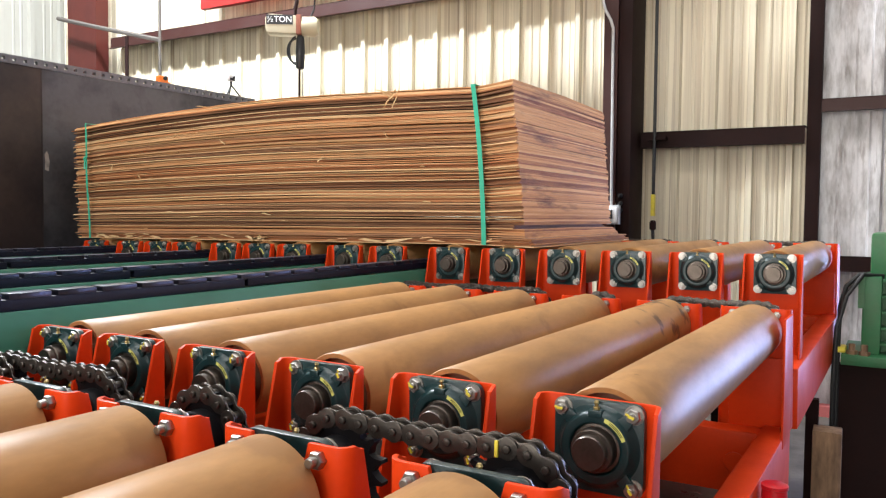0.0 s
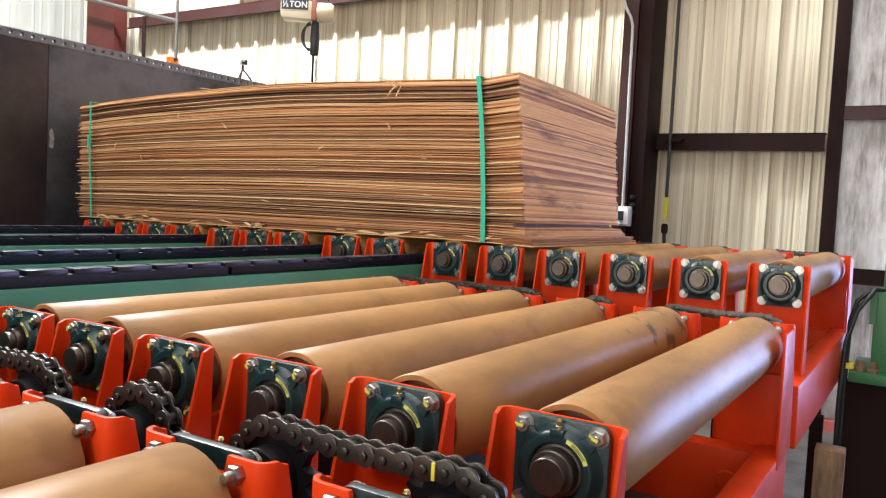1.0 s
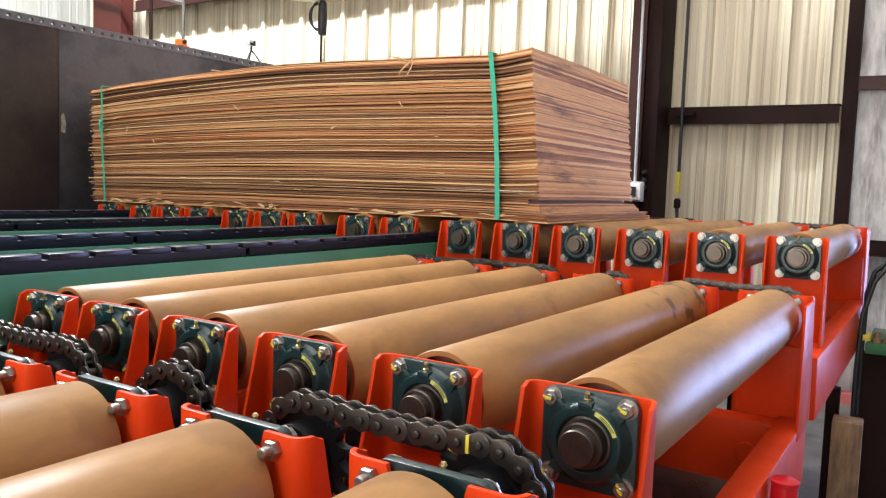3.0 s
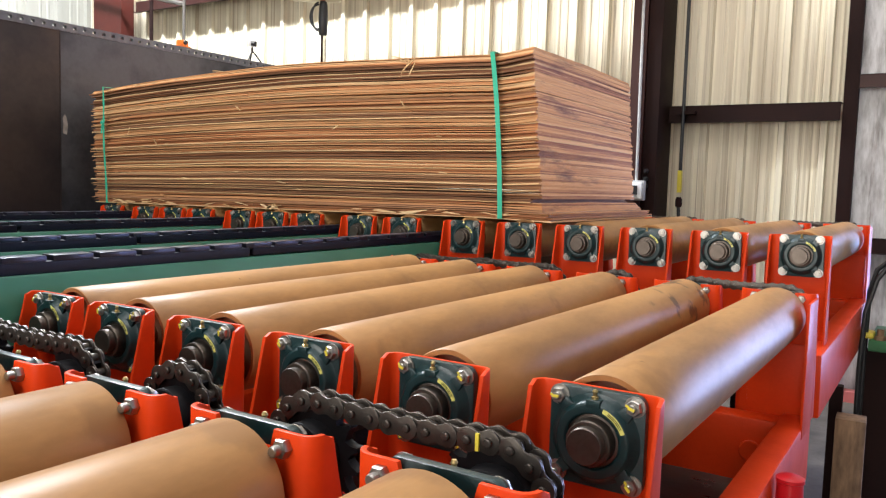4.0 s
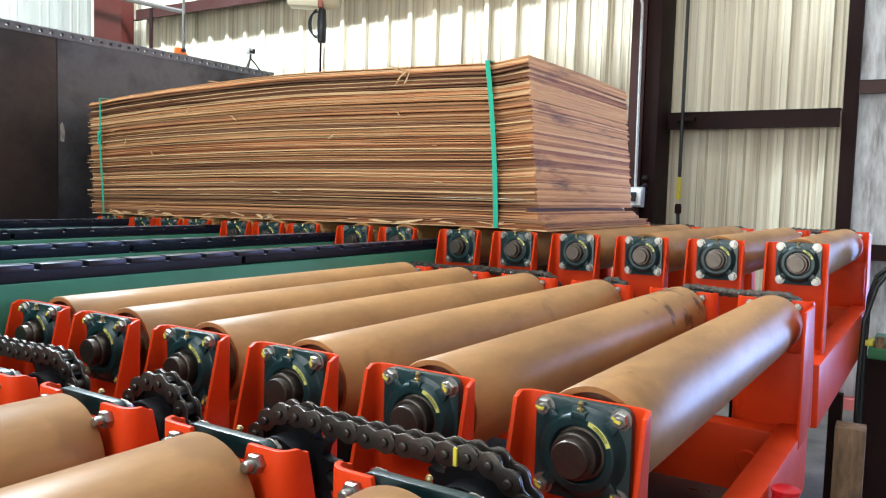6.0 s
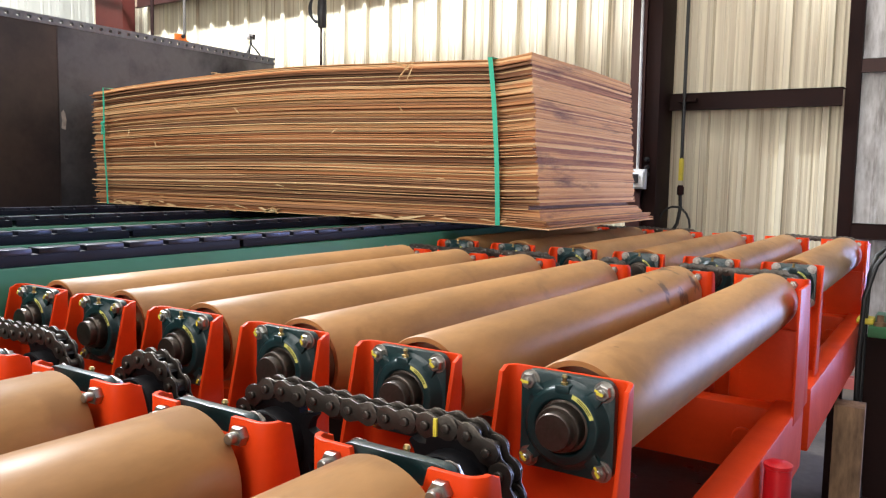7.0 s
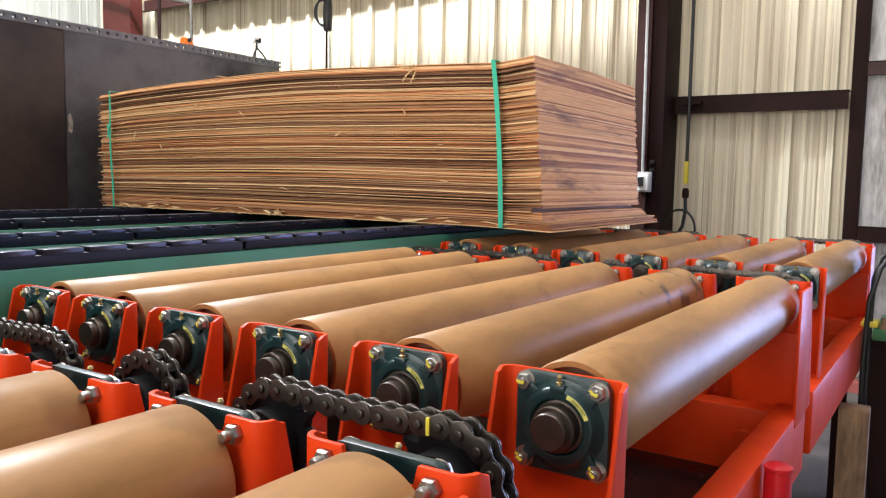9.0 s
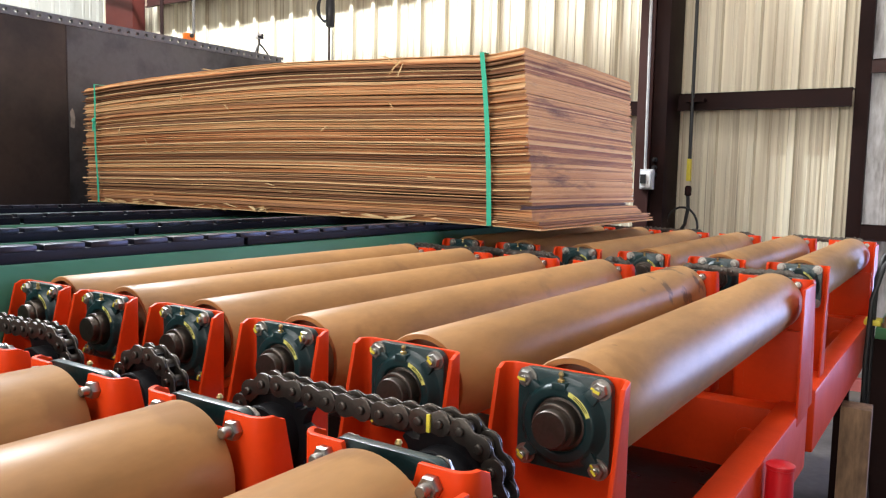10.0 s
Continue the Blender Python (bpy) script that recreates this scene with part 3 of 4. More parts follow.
def bearing_meshes():
    """Square four-bolt flange housing with ribbed ears, boss, insert and shaft."""
    bm = bmesh.new()
    a, c = 0.081, 0.02
    out = []
    for sx, sy, t0 in ((1, 1, 0), (-1, 1, 90), (-1, -1, 180), (1, -1, 270)):
        for k in range(5):
            t = radians(t0 + 22.5 * k)
            out.append((sx * (a - c) + c * math.cos(t), sy * (a - c) + c * math.sin(t)))
    prism(bm, out, 0.004, 0.02, TOWARDS)
    housing = mesh_of("flange", bm, TEAL, bevel=0.0016)
    bm = lathe(bmesh.new(), [(0.076, 0.0195), (0.068, 0.025), (0.0635, 0.034), (0.06, 0.038), (0.047, 0.038), (0.044, 0.034), (0.044, 0.024)], 40, TOWARDS, cap0=False, cap1=False)
    boss = mesh_of("boss_ring", bm, TEAL, bevel=0.0016)
    bm = prism(bmesh.new(), [(0.05, -0.016), (0.083, -0.009), (0.083, 0.009), (0.05, 0.016)], 0.019, 0.03, TOWARDS @ pose(0, 0, 0, 0, 0, 45))
    rib = mesh_of("rib", bm, TEAL, bevel=0.0016)
    pad = mesh_of("nipple_pad", box(bmesh.new(), -0.012, 0.012, -0.04, -0.0195, 0.055, 0.068), TEAL, bevel=0.0016)
    bm = lathe(bmesh.new(), [(0.0445, 0.022), (0.0445, 0.03), (0.0385, 0.031), (0.0375, 0.053), (0.0355, 0.055)], 32, TOWARDS, cap0=False)
    insert = mesh_of("insert_ring", bm, SHAFT)
    bm = lathe(bmesh.new(), [(0.03, 0.03), (0.03, 0.069), (0.0285, 0.0715)], 32, TOWARDS)
    shaft = mesh_of("shaft_end", bm, SHAFT, smooth=30)
    bm = lathe(bmesh.new(), [(0.0172, 0.02), (0.0172, 0.0228)], 20, TOWARDS)
    lathe(bm, [(0.0132, 0.0228), (0.014, 0.0242), (0.014, 0.0305), (0.0122, 0.033)], 6, TOWARDS)
    lathe(bm, [(0.0066, 0.033), (0.0066, 0.038), (0.0055, 0.039)], 10, TOWARDS)
    bolt = mesh_of("bolt", bm, ZINC)
    bm = box(bmesh.new(), -0.006, 0.005, -0.0402, -0.0388, -0.0022, 0.0022)
    box(bm, -0.0125, -0.006, -0.0336, -0.0328, -0.0018, 0.0018)
    mark = mesh_of("paint_mark", bm, YELLOW)
    bm = bmesh.new()
    arc = [(0.059 * math.cos(radians(v)), 0.059 * math.sin(radians(v))) for v in range(22, 73, 5)]
    arc += [(0.052 * math.cos(radians(v)), 0.052 * math.sin(radians(v))) for v in range(72, 21, -5)]
    prism(bm, arc, 0.0382, 0.039, TOWARDS)
    plate = mesh_of("label_plate", bm, LABELM)
    bm = bmesh.new()
    for rr in (0.0542, 0.0568):
        a2 = [((rr + 0.0006) * math.cos(radians(v)), (rr + 0.0006) * math.sin(radians(v))) for v in range(30, 66, 4)]
        a2 += [((rr - 0.0006) * math.cos(radians(v)), (rr - 0.0006) * math.sin(radians(v))) for v in range(62, 29, -4)]
        prism(bm, a2, 0.0389, 0.0393, TOWARDS)
    bars = mesh_of("lettering_bar", bm, DARKIRON)
    bm = lathe(bmesh.new(), [(0.006, 0), (0.006, 0.006), (0.0035, 0.007), (0.0035, 0.012), (0.005, 0.014), (0.003, 0.018)], 8, pose(0, -0.03, 0.066))
    nipple = mesh_of("grease_nipple", bm, BRASS)
    return housing, boss, rib, pad, insert, shaft, bolt, mark, plate, bars, nipple


def roller_meshes():
    m = pose(0, 0, 0, -90, 0, 0)
    bm = lathe(bmesh.new(), [(R - 0.012, TUBE0 + 0.002), (R - 0.002, TUBE0), (R, TUBE0 + 0.003)] + [(R, TUBE0 + (TUBE1 - TUBE0) * k / 6) for k in range(1, 6)] +
               [(R, TUBE1 - 0.003), (R - 0.002, TUBE1), (R - 0.012, TUBE1 - 0.002)], 64, m, cap0=False, cap1=False)
    tube_ = mesh_of("roller_tube", bm, TAN, smooth=40)
    near = mesh_of("end_disc", lathe(bmesh.new(), [(R - 0.0122, TUBE0 + 0.001), (R - 0.0122, TUBE0 + 0.03), (0.03, TUBE0 + 0.03), (0.03, 0.0)], 32, m, cap0=False), TUBE)
    far = mesh_of("end_disc", lathe(bmesh.new(), [(R - 0.0122, TUBE1 - 0.001), (R - 0.0122, TUBE1 - 0.03), (0.03, TUBE1 - 0.03), (0.03, FAR)], 32, m, cap0=False), TUBE)
    stub = mesh_of("drive_shaft", lathe(bmesh.new(), [(0.028, FAR), (0.028, FAR + 0.192), (0.026, FAR + 0.195)], 24, m), SPROCKET)
    worn = tube_.copy()
    worn.materials[0] = SCUFFED
    return tube_, near, far, stub, worn


def nut_mesh():
    bm = lathe(bmesh.new(), [(0.0165, 0), (0.0165, 0.003)], 20)
    lathe(bm, [(0.0128, 0.003), (0.0135, 0.0045), (0.0135, 0.014), (0.012, 0.0165)], 6)
    lathe(bm, [(0.0075, 0.0165), (0.0075, 0.027), (0.006, 0.029)], 12)
    return mesh_of("nut", bm, ZINC)


def sprocket_mesh():
    """Toothed wheel with hub, its axis along y and its plane at local y 0."""
    bm = bmesh.new()
    teeth, out = 15, []
    for k in range(teeth):
        a = 2 * math.pi * k / teeth
        for da, r in ((-0.5, 0.064), (-0.2, 0.072), (-0.08, 0.084), (0.08, 0.084), (0.2, 0.072)):
            out.append((r * math.cos(a + da * 2 * math.pi / teeth), r * math.sin(a + da * 2 * math.pi / teeth)))
    prism(bm, out, -0.0085, 0.0085, ALONG)
    lathe(bm, [(0.048, -0.04), (0.05, -0.038), (0.05, 0.02), (0.048, 0.022)], 24, ALONG)
    return mesh_of("sprocket", bm, SPROCKET)


LINK = 0.03175


def link_meshes():
    """One link: two waisted side plates with rounded ends, two rollers and pins; outer and inner kinds."""
    made = []
    for gap, name in ((0.0135, "outer_link"), (0.0098, "inner_link")):
        bm = bmesh.new()
        out = []
        rr, waist = 0.0164, 0.0118
        for k in range(9):
            t = radians(-95 + 190 * k / 8)
            out.append((LINK / 2 + rr * math.cos(t), rr * math.sin(t)))
        out.append((0, waist))
        for k in range(9):
            t = radians(85 + 190 * k / 8)
            out.append((-LINK / 2 + rr * math.cos(t), rr * math.sin(t)))
        out.append((0, -waist))
        for s in (-1, 1):
            prism(bm, out, s * gap - 0.0016, s * gap + 0.0016, pose(0, 0, 0, 90, 0, 0))
        for x in (-LINK / 2, LINK / 2):
            if name == "inner_link":
                lathe(bm, [(0.0095, -0.0085), (0.0095, 0.0085)], 14, Matrix.Translation((x, 0, 0)) @ ALONG)
            else:
                lathe(bm, [(0.005, -0.0205), (0.0062, -0.019), (0.0062, 0.019), (0.005, 0.0205)], 12, Matrix.Translation((x, 0, 0)) @ ALONG)
        made.append(mesh_of(name, bm, CHAIN, bevel=0.0007))
    return made


BRACKET, FARBRACKET = bracket_mesh(False, 0.105), bracket_mesh(True, 0.113)
BEARING = bearing_meshes()
ROLLER = roller_meshes()
NUT, SPROCKETM, LINKS = nut_mesh(), sprocket_mesh(), link_meshes()


def loop_points(xa, xb, r=0.077, down=False):
    """Pin places of a chain loop in the x-z plane: round two wheels on one level, or over one wheel and down."""
    path = []
    if down:
        for k in range(60):
            path.append(Vector((xa - r, 0, -0.5 + 0.5 * k / 60)))
        for k in range(61):
            t = math.pi - math.pi * k / 60
            path.append(Vector((xa + r * math.cos(t), 0, r * math.sin(t))))
        for k in range(1, 61):
            path.append(Vector((xa + r, 0, -0.5 * k / 60)))
    else:
        lo, hi = min(xa, xb), max(xa, xb)
        for k in range(61):
            t = math.pi * 1.5 - math.pi * k / 60
            path.append(Vector((lo + r * math.cos(t), 0, r * math.sin(t))))
        for k in range(1, 60):
            sag = -0.006 * math.sin(math.pi * k / 60)
            path.append(Vector((lo + (hi - lo) * k / 60, 0, r + sag)))
        for k in range(61):
            t = math.pi / 2 - math.pi * k / 60
            path.append(Vector((hi + r * math.cos(t), 0, r * math.sin(t))))
        for k in range(1, 60):
            path.append(Vector((hi - (hi - lo) * k / 60, 0, -r)))
    pts, left = [path[0]], LINK
    for a, b in zip(path, path[1:]):
        d = (b - a).length
        while d >= left:
            a = a + (b - a).normalized() * left
            pts.append(a)
            d, left = (b - a).length, LINK
        left -= d
    return pts


def drive_chain(parent, xa, xb, y, down=False, marked=None):
    chain = part("drive_chain", bmesh_dot(), CHAIN, parent, "oiled black roller chain", at=pose(0, y, 0))
    pts = loop_points(xa, xb, down=down)
    for i, (a, b) in enumerate(zip(pts, pts[1:])):
        mid, d = (a + b) / 2, b - a
        part("link", LINKS[i % 2], None, chain, at=pose(mid.x, 0, mid.z, 0, -math.degrees(math.atan2(d.z, d.x)), 0))
        if marked is not None and -LINK <= mid.x - marked < LINK and mid.z > 0 and i % 2 == 0:
            part("paint_mark", box(bmesh.new(), mid.x - 0.002, mid.x + 0.003, -0.0185, -0.0145, mid.z - 0.012, mid.z + 0.011), YELLOW, chain, "yellow paint mark")


def bmesh_dot():
    """The joining pin that carries a chain's links."""
    return lathe(bmesh.new(), [(0.003, -0.01), (0.003, 0.01)], 8, Matrix.Translation((0, 0, -0.077)) @ ALONG)


def roller_bed(y0, xs, chained, label, low=0.0, tube_low=0.0):
    bed = thing("roller_conveyor", label, "roller conveyor", pose(0, y0, AX - low), group="roller conveyor beds")
    housing, boss, rib, pad, insert, shaft, bolt, mark, plate, bars, nipple = BEARING
    for k, x in enumerate(xs):
        part("bracket", BRACKET, None, bed, at=pose(x, DEEP, 0))
        part("bracket", FARBRACKET, None, bed, at=pose(x, FAR + 0.018, 0, 0, 0, 180))
        for far in (False, True):
            base = pose(x, FAR + 0.018, 0, 0, 0, 180) if far else pose(x + 0.006, DEEP - 0.002, 0)
            hb = part("flange_bearing", housing, None, bed, "dark teal four-bolt flange bearing" if not k else "", at=base)
            part("boss_ring", boss, None, hb)
            part("nipple_pad", pad, None, hb)
            for quarter in range(4):
                part("rib", rib, None, hb, at=pose(0, 0, 0, 0, 90 * quarter, 0))
            part("insert_ring", insert, None, hb)
            if not far:
                part("shaft_end", shaft, None, hb)
                part("label_plate", plate, None, hb)
                part("lettering_bar", bars, None, hb)
            part("grease_nipple", nipple, None, hb)
            for i, (sx, sz) in enumerate(((-1, 1), (1, 1), (-1, -1), (1, -1))):
                spin = pose(sx * 0.064, 0, sz * 0.064, 0, 17 * i + 23 * k, 0)
                part("bolt", bolt, None, hb, at=spin)
                if not far and y0 < 1:
                    part("paint_mark", mark, None, hb, at=spin)
        for sx in (-1, 1):
            part("nut", NUT, None, bed, at=pose(x + sx * 0.075, FAR + 0.014, 0.06, 90, 0, 0))
        worn = k == 1 and y0 == 0
        tb = part("roller_tube", ROLLER[4] if worn else ROLLER[0], None, bed, "scuffed tan roller" if worn else "", at=pose(x + (0.007 if y0 == 0 and k > 1 else 0), 0, -tube_low, 0, 40 * k if not worn else 15, 0))
        for me in ROLLER[1:4]:
            part(me.name.split(".")[0], me, None, tb)
        part("sprocket", SPROCKETM, None, bed, at=pose(x, FAR + 0.158, 0, 0, 11 * k, 0))
    if chained:
        yc = FAR + 0.158
        drive_chain(bed, xs[0], xs[1], yc, marked=0.0 if y0 < 0 else None)
        drive_chain(bed, xs[2], xs[2], yc, True)
        drive_chain(bed, xs[3], xs[4], yc)
        if len(xs) > 5:
            drive_chain(bed, xs[4], xs[5], yc - 0.045)
    lo = min(xs) - 0.13
    part("cross_beam", box(bmesh.new(), lo, 0.12, 0.012, 0.112, -0.56, -0.34), RED, bed, bevel=0.008)
    part("cross_beam", box(bmesh.new(), lo, 0.12, FAR - 0.11, FAR - 0.012, -0.56, -0.34), RED, bed, bevel=0.008)
    part("side_rail", box(bmesh.new(), 0.048, 0.132, -0.29, FAR + 0.02, -0.555, -0.328), RED, bed, bevel=0.01)
    part("side_rail", box(bmesh.new(), lo - 0.004, lo + 0.1, -0.02, FAR + 0.02, -0.57, -0.345), RED, bed, bevel=0.01)
    part("gusset_plate", box(bmesh.new(), 0.126, 0.134, FAR - 0.19, FAR - 0.005, -0.36, 0.07), RED, bed, bevel=0.002)
    part("boss", lathe(bmesh.new(), [(0.036, 0), (0.036, 0.008), (0.032, 0.011)], 24, pose(-0.03, FAR - 0.11, -0.45) @ TOWARDS), RED, bed)
    part("gusset_plate", box(bmesh.new(), -0.07, 0.11, FAR - 0.02, FAR - 0.012, -0.36, -0.09), RED, bed, bevel=0.002)
    return bed


MAIN = [-PITCH * k for k in range(6)]
MIDDLE = [0.005, -0.307, -0.617, -0.926, -1.234, -1.52]
BEYOND = [-1.898, -2.184, -2.551, -2.823, -3.092, -3.438, -3.706, -3.977, -4.33]
roller_bed(-ROWY - 0.008, [x + 0.004 for x in MAIN], True, "near orange-red roller bed with tan rollers, lowered", 0.004, 0.007)
roller_bed(0, MIDDLE, True, "middle orange-red roller bed with tan rollers, lowered", 0.006)
lift_bed = roller_bed(ROWY, MAIN + BEYOND, True, "orange-red lifting roller bed that carries the veneer stack")

# ---- chain transfer tracks ----
CHAIN_TOP = 1.442


def chain_track(x, label):
    t = thing("chain_track", label, "chain conveyor", group="chain transfer tracks")
    hi = CHAIN_TOP - 0.05
    outline = [(x - 0.04, 0.75), (x + 0.04, 0.75), (x + 0.07, 1.1), (x + 0.084, 1.15), (x + 0.052, hi - 0.006), (x + 0.048, hi), (x - 0.048, hi), (x - 0.052, hi - 0.006), (x - 0.084, 1.15), (x - 0.07, 1.1)]
    part("beam", prism(bmesh.new(), outline, -4.3, 5.5, TOWARDS), GREEN, t)
    part("wear_rail", box(bmesh.new(), x - 0.036, x + 0.036, -5.5, 0.86, CHAIN_TOP - 0.05, CHAIN_TOP - 0.016), TRACK, t, bevel=0.004)
    part("wear_rail", box(bmesh.new(), x - 0.033, x + 0.033, 0.88, 4.3, CHAIN_TOP - 0.046, CHAIN_TOP - 0.016), TRACK, t, bevel=0.004)
    for y in (-4, -1.5, 3.9):
        part("leg", box(bmesh.new(), x - 0.035, x + 0.035, y, y + 0.1, 0.0, 0.75), GREEN, t)
    bm = bmesh.new()
    prism(bm, [(-0.03, -0.012), (0.03, -0.012), (0.03, 0.006), (0.022, 0.012), (-0.022, 0.012), (-0.03, 0.006)], -0.064, 0.064, ALONG)
    pad = mesh_of("chain_pad", bm, CHAINTOP, bevel=0.003)
    n = 42
    for i in range(n):
        part("chain_pad", pad, None, t, at=pose(x, -1.9 + 0.148 * i, CHAIN_TOP - 0.012))
    return t


for x in (-1.715, -2.37, -3.265, -4.15):
    chain_track(x, "green chain transfer track with worn blue-black top")

# ---- dark steel wall and what stands on it ----
PX = -4.95
guard = thing("steel_guard_wall", "dark mill-scale steel plate wall with perforated angle on top", "steel wall", kind="structure")
part("plate", box(bmesh.new(), PX - 0.012, PX, -6.0, 2.13, 0.3, 2.70), PLATE, guard, bevel=0.002)
part("plate", box(bmesh.new(), PX - 0.012, PX - 0.001, 2.14, 4.27, 0.3, 2.70), PLATE_B, guard, bevel=0.002)
part("weld_seam", box(bmesh.new(), PX - 0.006, PX + 0.0015, 2.131, 2.139, 0.3, 2.695), PLATE, guard)
bm = bmesh.new()
box(bm, PX - 0.02, PX + 0.006, -6.0, 4.28, 2.695, 2.715)
box(bm, PX - 0.02, PX + 0.006, -6.0, 4.28, 2.737, 2.755)
for i in range(130):
    y = 4.26 - 0.078 * i
    box(bm, PX - 0.02, PX + 0.006, y - 0.05, y, 2.715, 2.737)
box(bm, PX - 0.1, PX - 0.02, -6.0, 4.28, 2.745, 2.755)
part("perforated_angle", bm, GALV, guard, "galvanised angle with a row of slots")
bm = prism(bmesh.new(), [(-0.018, -0.06), (0.012, -0.07), (0.02, 0.0), (0.012, 0.05), (-0.002, 0.075), (-0.02, 0.05), (-0.014, 0.0)], 0, 0.0015, pose(PX + 0.0005, 2.17, 2.03) @ pose(0, 0, 0, 90, 0, 90))
part("scuff_mark", bm, SCUFFSTEEL, guard, "pale scuff on the steel")
part("foot_channel", box(bmesh.new(), PX, PX + 0.5, -6.0, 4.3, 0.0, 1.36), TRACK, guard)

ob = thing("level_laser", "small orange plastic box on the steel wall", "tool", pose(PX - 0.04, 3.24, 2.755) @ Matrix.Scale(0.8, 4))
part("body", box(bmesh.new(), -0.035, 0.035, -0.06, 0.05, 0.0, 0.075), ORANGE, ob, bevel=0.012)
part("foot", box(bmesh.new(), -0.04, 0.04, -0.08, 0.07, 0.0, 0.016), ORANGE, ob, bevel=0.004)
part("lens", lathe(bmesh.new(), [(0.022, 0), (0.022, 0.02)], 12, pose(0.035, 0.0, 0.05, 0, 90, 0)), BLACK, ob)

tp = thing("tripod_camera", "small action camera on a black bendy tripod", "camera", pose(PX - 0.04, 4.02, 2.755) @ Matrix.Scale(0.68, 4))
for dy, dx in ((-0.09, 0.02), (0.14, 0.03), (0.02, -0.06)):
    part("leg", tube(bmesh.new(), [(0, 0, 0.14), (dx * 0.4, dy * 0.35, 0.1), (dx, dy, 0.006)], 0.011, 8), BLACK, tp)
part("neck", lathe(bmesh.new(), [(0.014, 0.13), (0.018, 0.16), (0.012, 0.2)], 12), BLACK, tp)
cb = part("camera_body", box(bmesh.new(), -0.03, 0.03, -0.055, 0.055, 0.2, 0.275), GREYBOX, tp, "grey camera body", bevel=0.006)
part("front", box(bmesh.new(), 0.03, 0.034, -0.05, 0.05, 0.205, 0.24), BLACK, cb)
part("lens", lathe(bmesh.new(), [(0.018, 0), (0.018, 0.014)], 14, pose(0.034, 0.02, 0.25, 0, 90, 0)), BLACK, cb)

# ---- chain hoist ----
HX, HY, HZ = -4.93, 4.8, 3.6
ho = thing("chain_hoist", "cream half-ton electric chain hoist with black chain bag", "hoist", pose(HX, HY, HZ - 0.045, 0, 0, 32) @ Matrix.Scale(0.86, 4))
bm = bmesh.new()
prism(bm, [(-0.3, -0.07), (-0.28, -0.105), (0.06, -0.115), (0.06, 0.1), (-0.26, 0.115), (-0.3, 0.08)], -0.11, 0.11, TOWARDS)
part("motor_housing", bm, HOISTM, ho, bevel=0.02)
part("gear_housing", lathe(bmesh.new(), [(0.1, 0.1), (0.115, 0.12), (0.115, 0.26), (0.09, 0.3), (0.04, 0.31)], 20, pose(0, 0, -0.01, 0, 90, 0)), HOISTM, ho)
part("band", box(bmesh.new(), 0.055, 0.115, -0.113, 0.113, -0.118, 0.108), BROWNBAND, ho, bevel=0.01)
sg = part("name_plate", box(bmesh.new(), -0.285, 0.02, -0.116, -0.1105, -0.01, 0.1), BLACK, ho)
fc = bpy.data.curves.new("lettering", "FONT")
fc.body, fc.size, fc.align_x, fc.align_y, fc.extrude = "\u00bdTON", 0.095, "CENTER", "CENTER", 0.001
fc.materials.append(WHITE)
ft = new("lettering", fc)
ft.parent = sg
ft.matrix_local = pose(-0.132, -0.1175, 0.045, 90, 0, 0)
bm = lathe(bmesh.new(), [(0.04, -0.5), (0.05, -0.485), (0.055, -0.3), (0.048, -0.16), (0.04, -0.11)], 18)
part("chain_bag", bm, BLACK, ho, "black chain container", at=pose(0.09, 0, 0))
part("cable_loop", tube(bmesh.new(), [(0.05 - 0.1 * math.sin(a), -0.05, -0.3 + 0.14 * math.cos(a)) for a in [radians(v) for v in range(0, 181, 15)]], 0.012, 8), BLACK, ho)
part("cable_loop", tube(bmesh.new(), [(0.05 - 0.075 * math.sin(a), -0.07, -0.3 + 0.16 * math.cos(a)) for a in [radians(v) for v in range(0, 181, 15)]], 0.01, 8), BLACK, ho)
part("supply_cable", tube(bmesh.new(), [(0.2, 0, 0.08), (0.25, 0, 0.2), (0.27, 0, 0.5), (0.2, 0, 0.9)], 0.011, 8), BLACK, ho)
part("hook", tube(bmesh.new(), [(0.03, 0, 0.1), (0.03, 0, 0.2), (0.05, 0, 0.28), (0.03, 0, 0.4), (0.03, 0, 1.0)], 0.022, 8), DARKIRON, ho)
part("trolley", box(bmesh.new(), -0.12, 0.2, -0.06, 0.06, 0.98, 1.12), DARKIRON, ho, bevel=0.01)
part("load_rod", tube(bmesh.new(), [(0.08, 0, -0.5), (0.08, 0, -1.6)], 0.013, 8), DARKIRON, ho)
bm = bmesh.new()
for i in range(44):
    t = [(0.12 + 0.009 * math.cos(a) * (i % 2), 0.009 * math.cos(a) * (1 - i % 2), -0.55 - 0.024 * i + 0.017 * math.sin(a)) for a in [2 * math.pi * k / 8 for k in range(9)]]
    tube(bm, t, 0.004, 5)
part("load_chain", bm, ZINC, ho)
bm = bmesh.new()
for z0, z1, w in ((4.518, 4.533, 0.07), (4.713, 4.728, 0.07), (4.533, 4.713, 0.006)):
    box(bm, -6.5, 1.0, HY - w, HY + w, z0, z1)
solid("hoist_rail", bm, IRON, "red-brown steel I-beam that carries the hoist trolley", "beam", "structure")

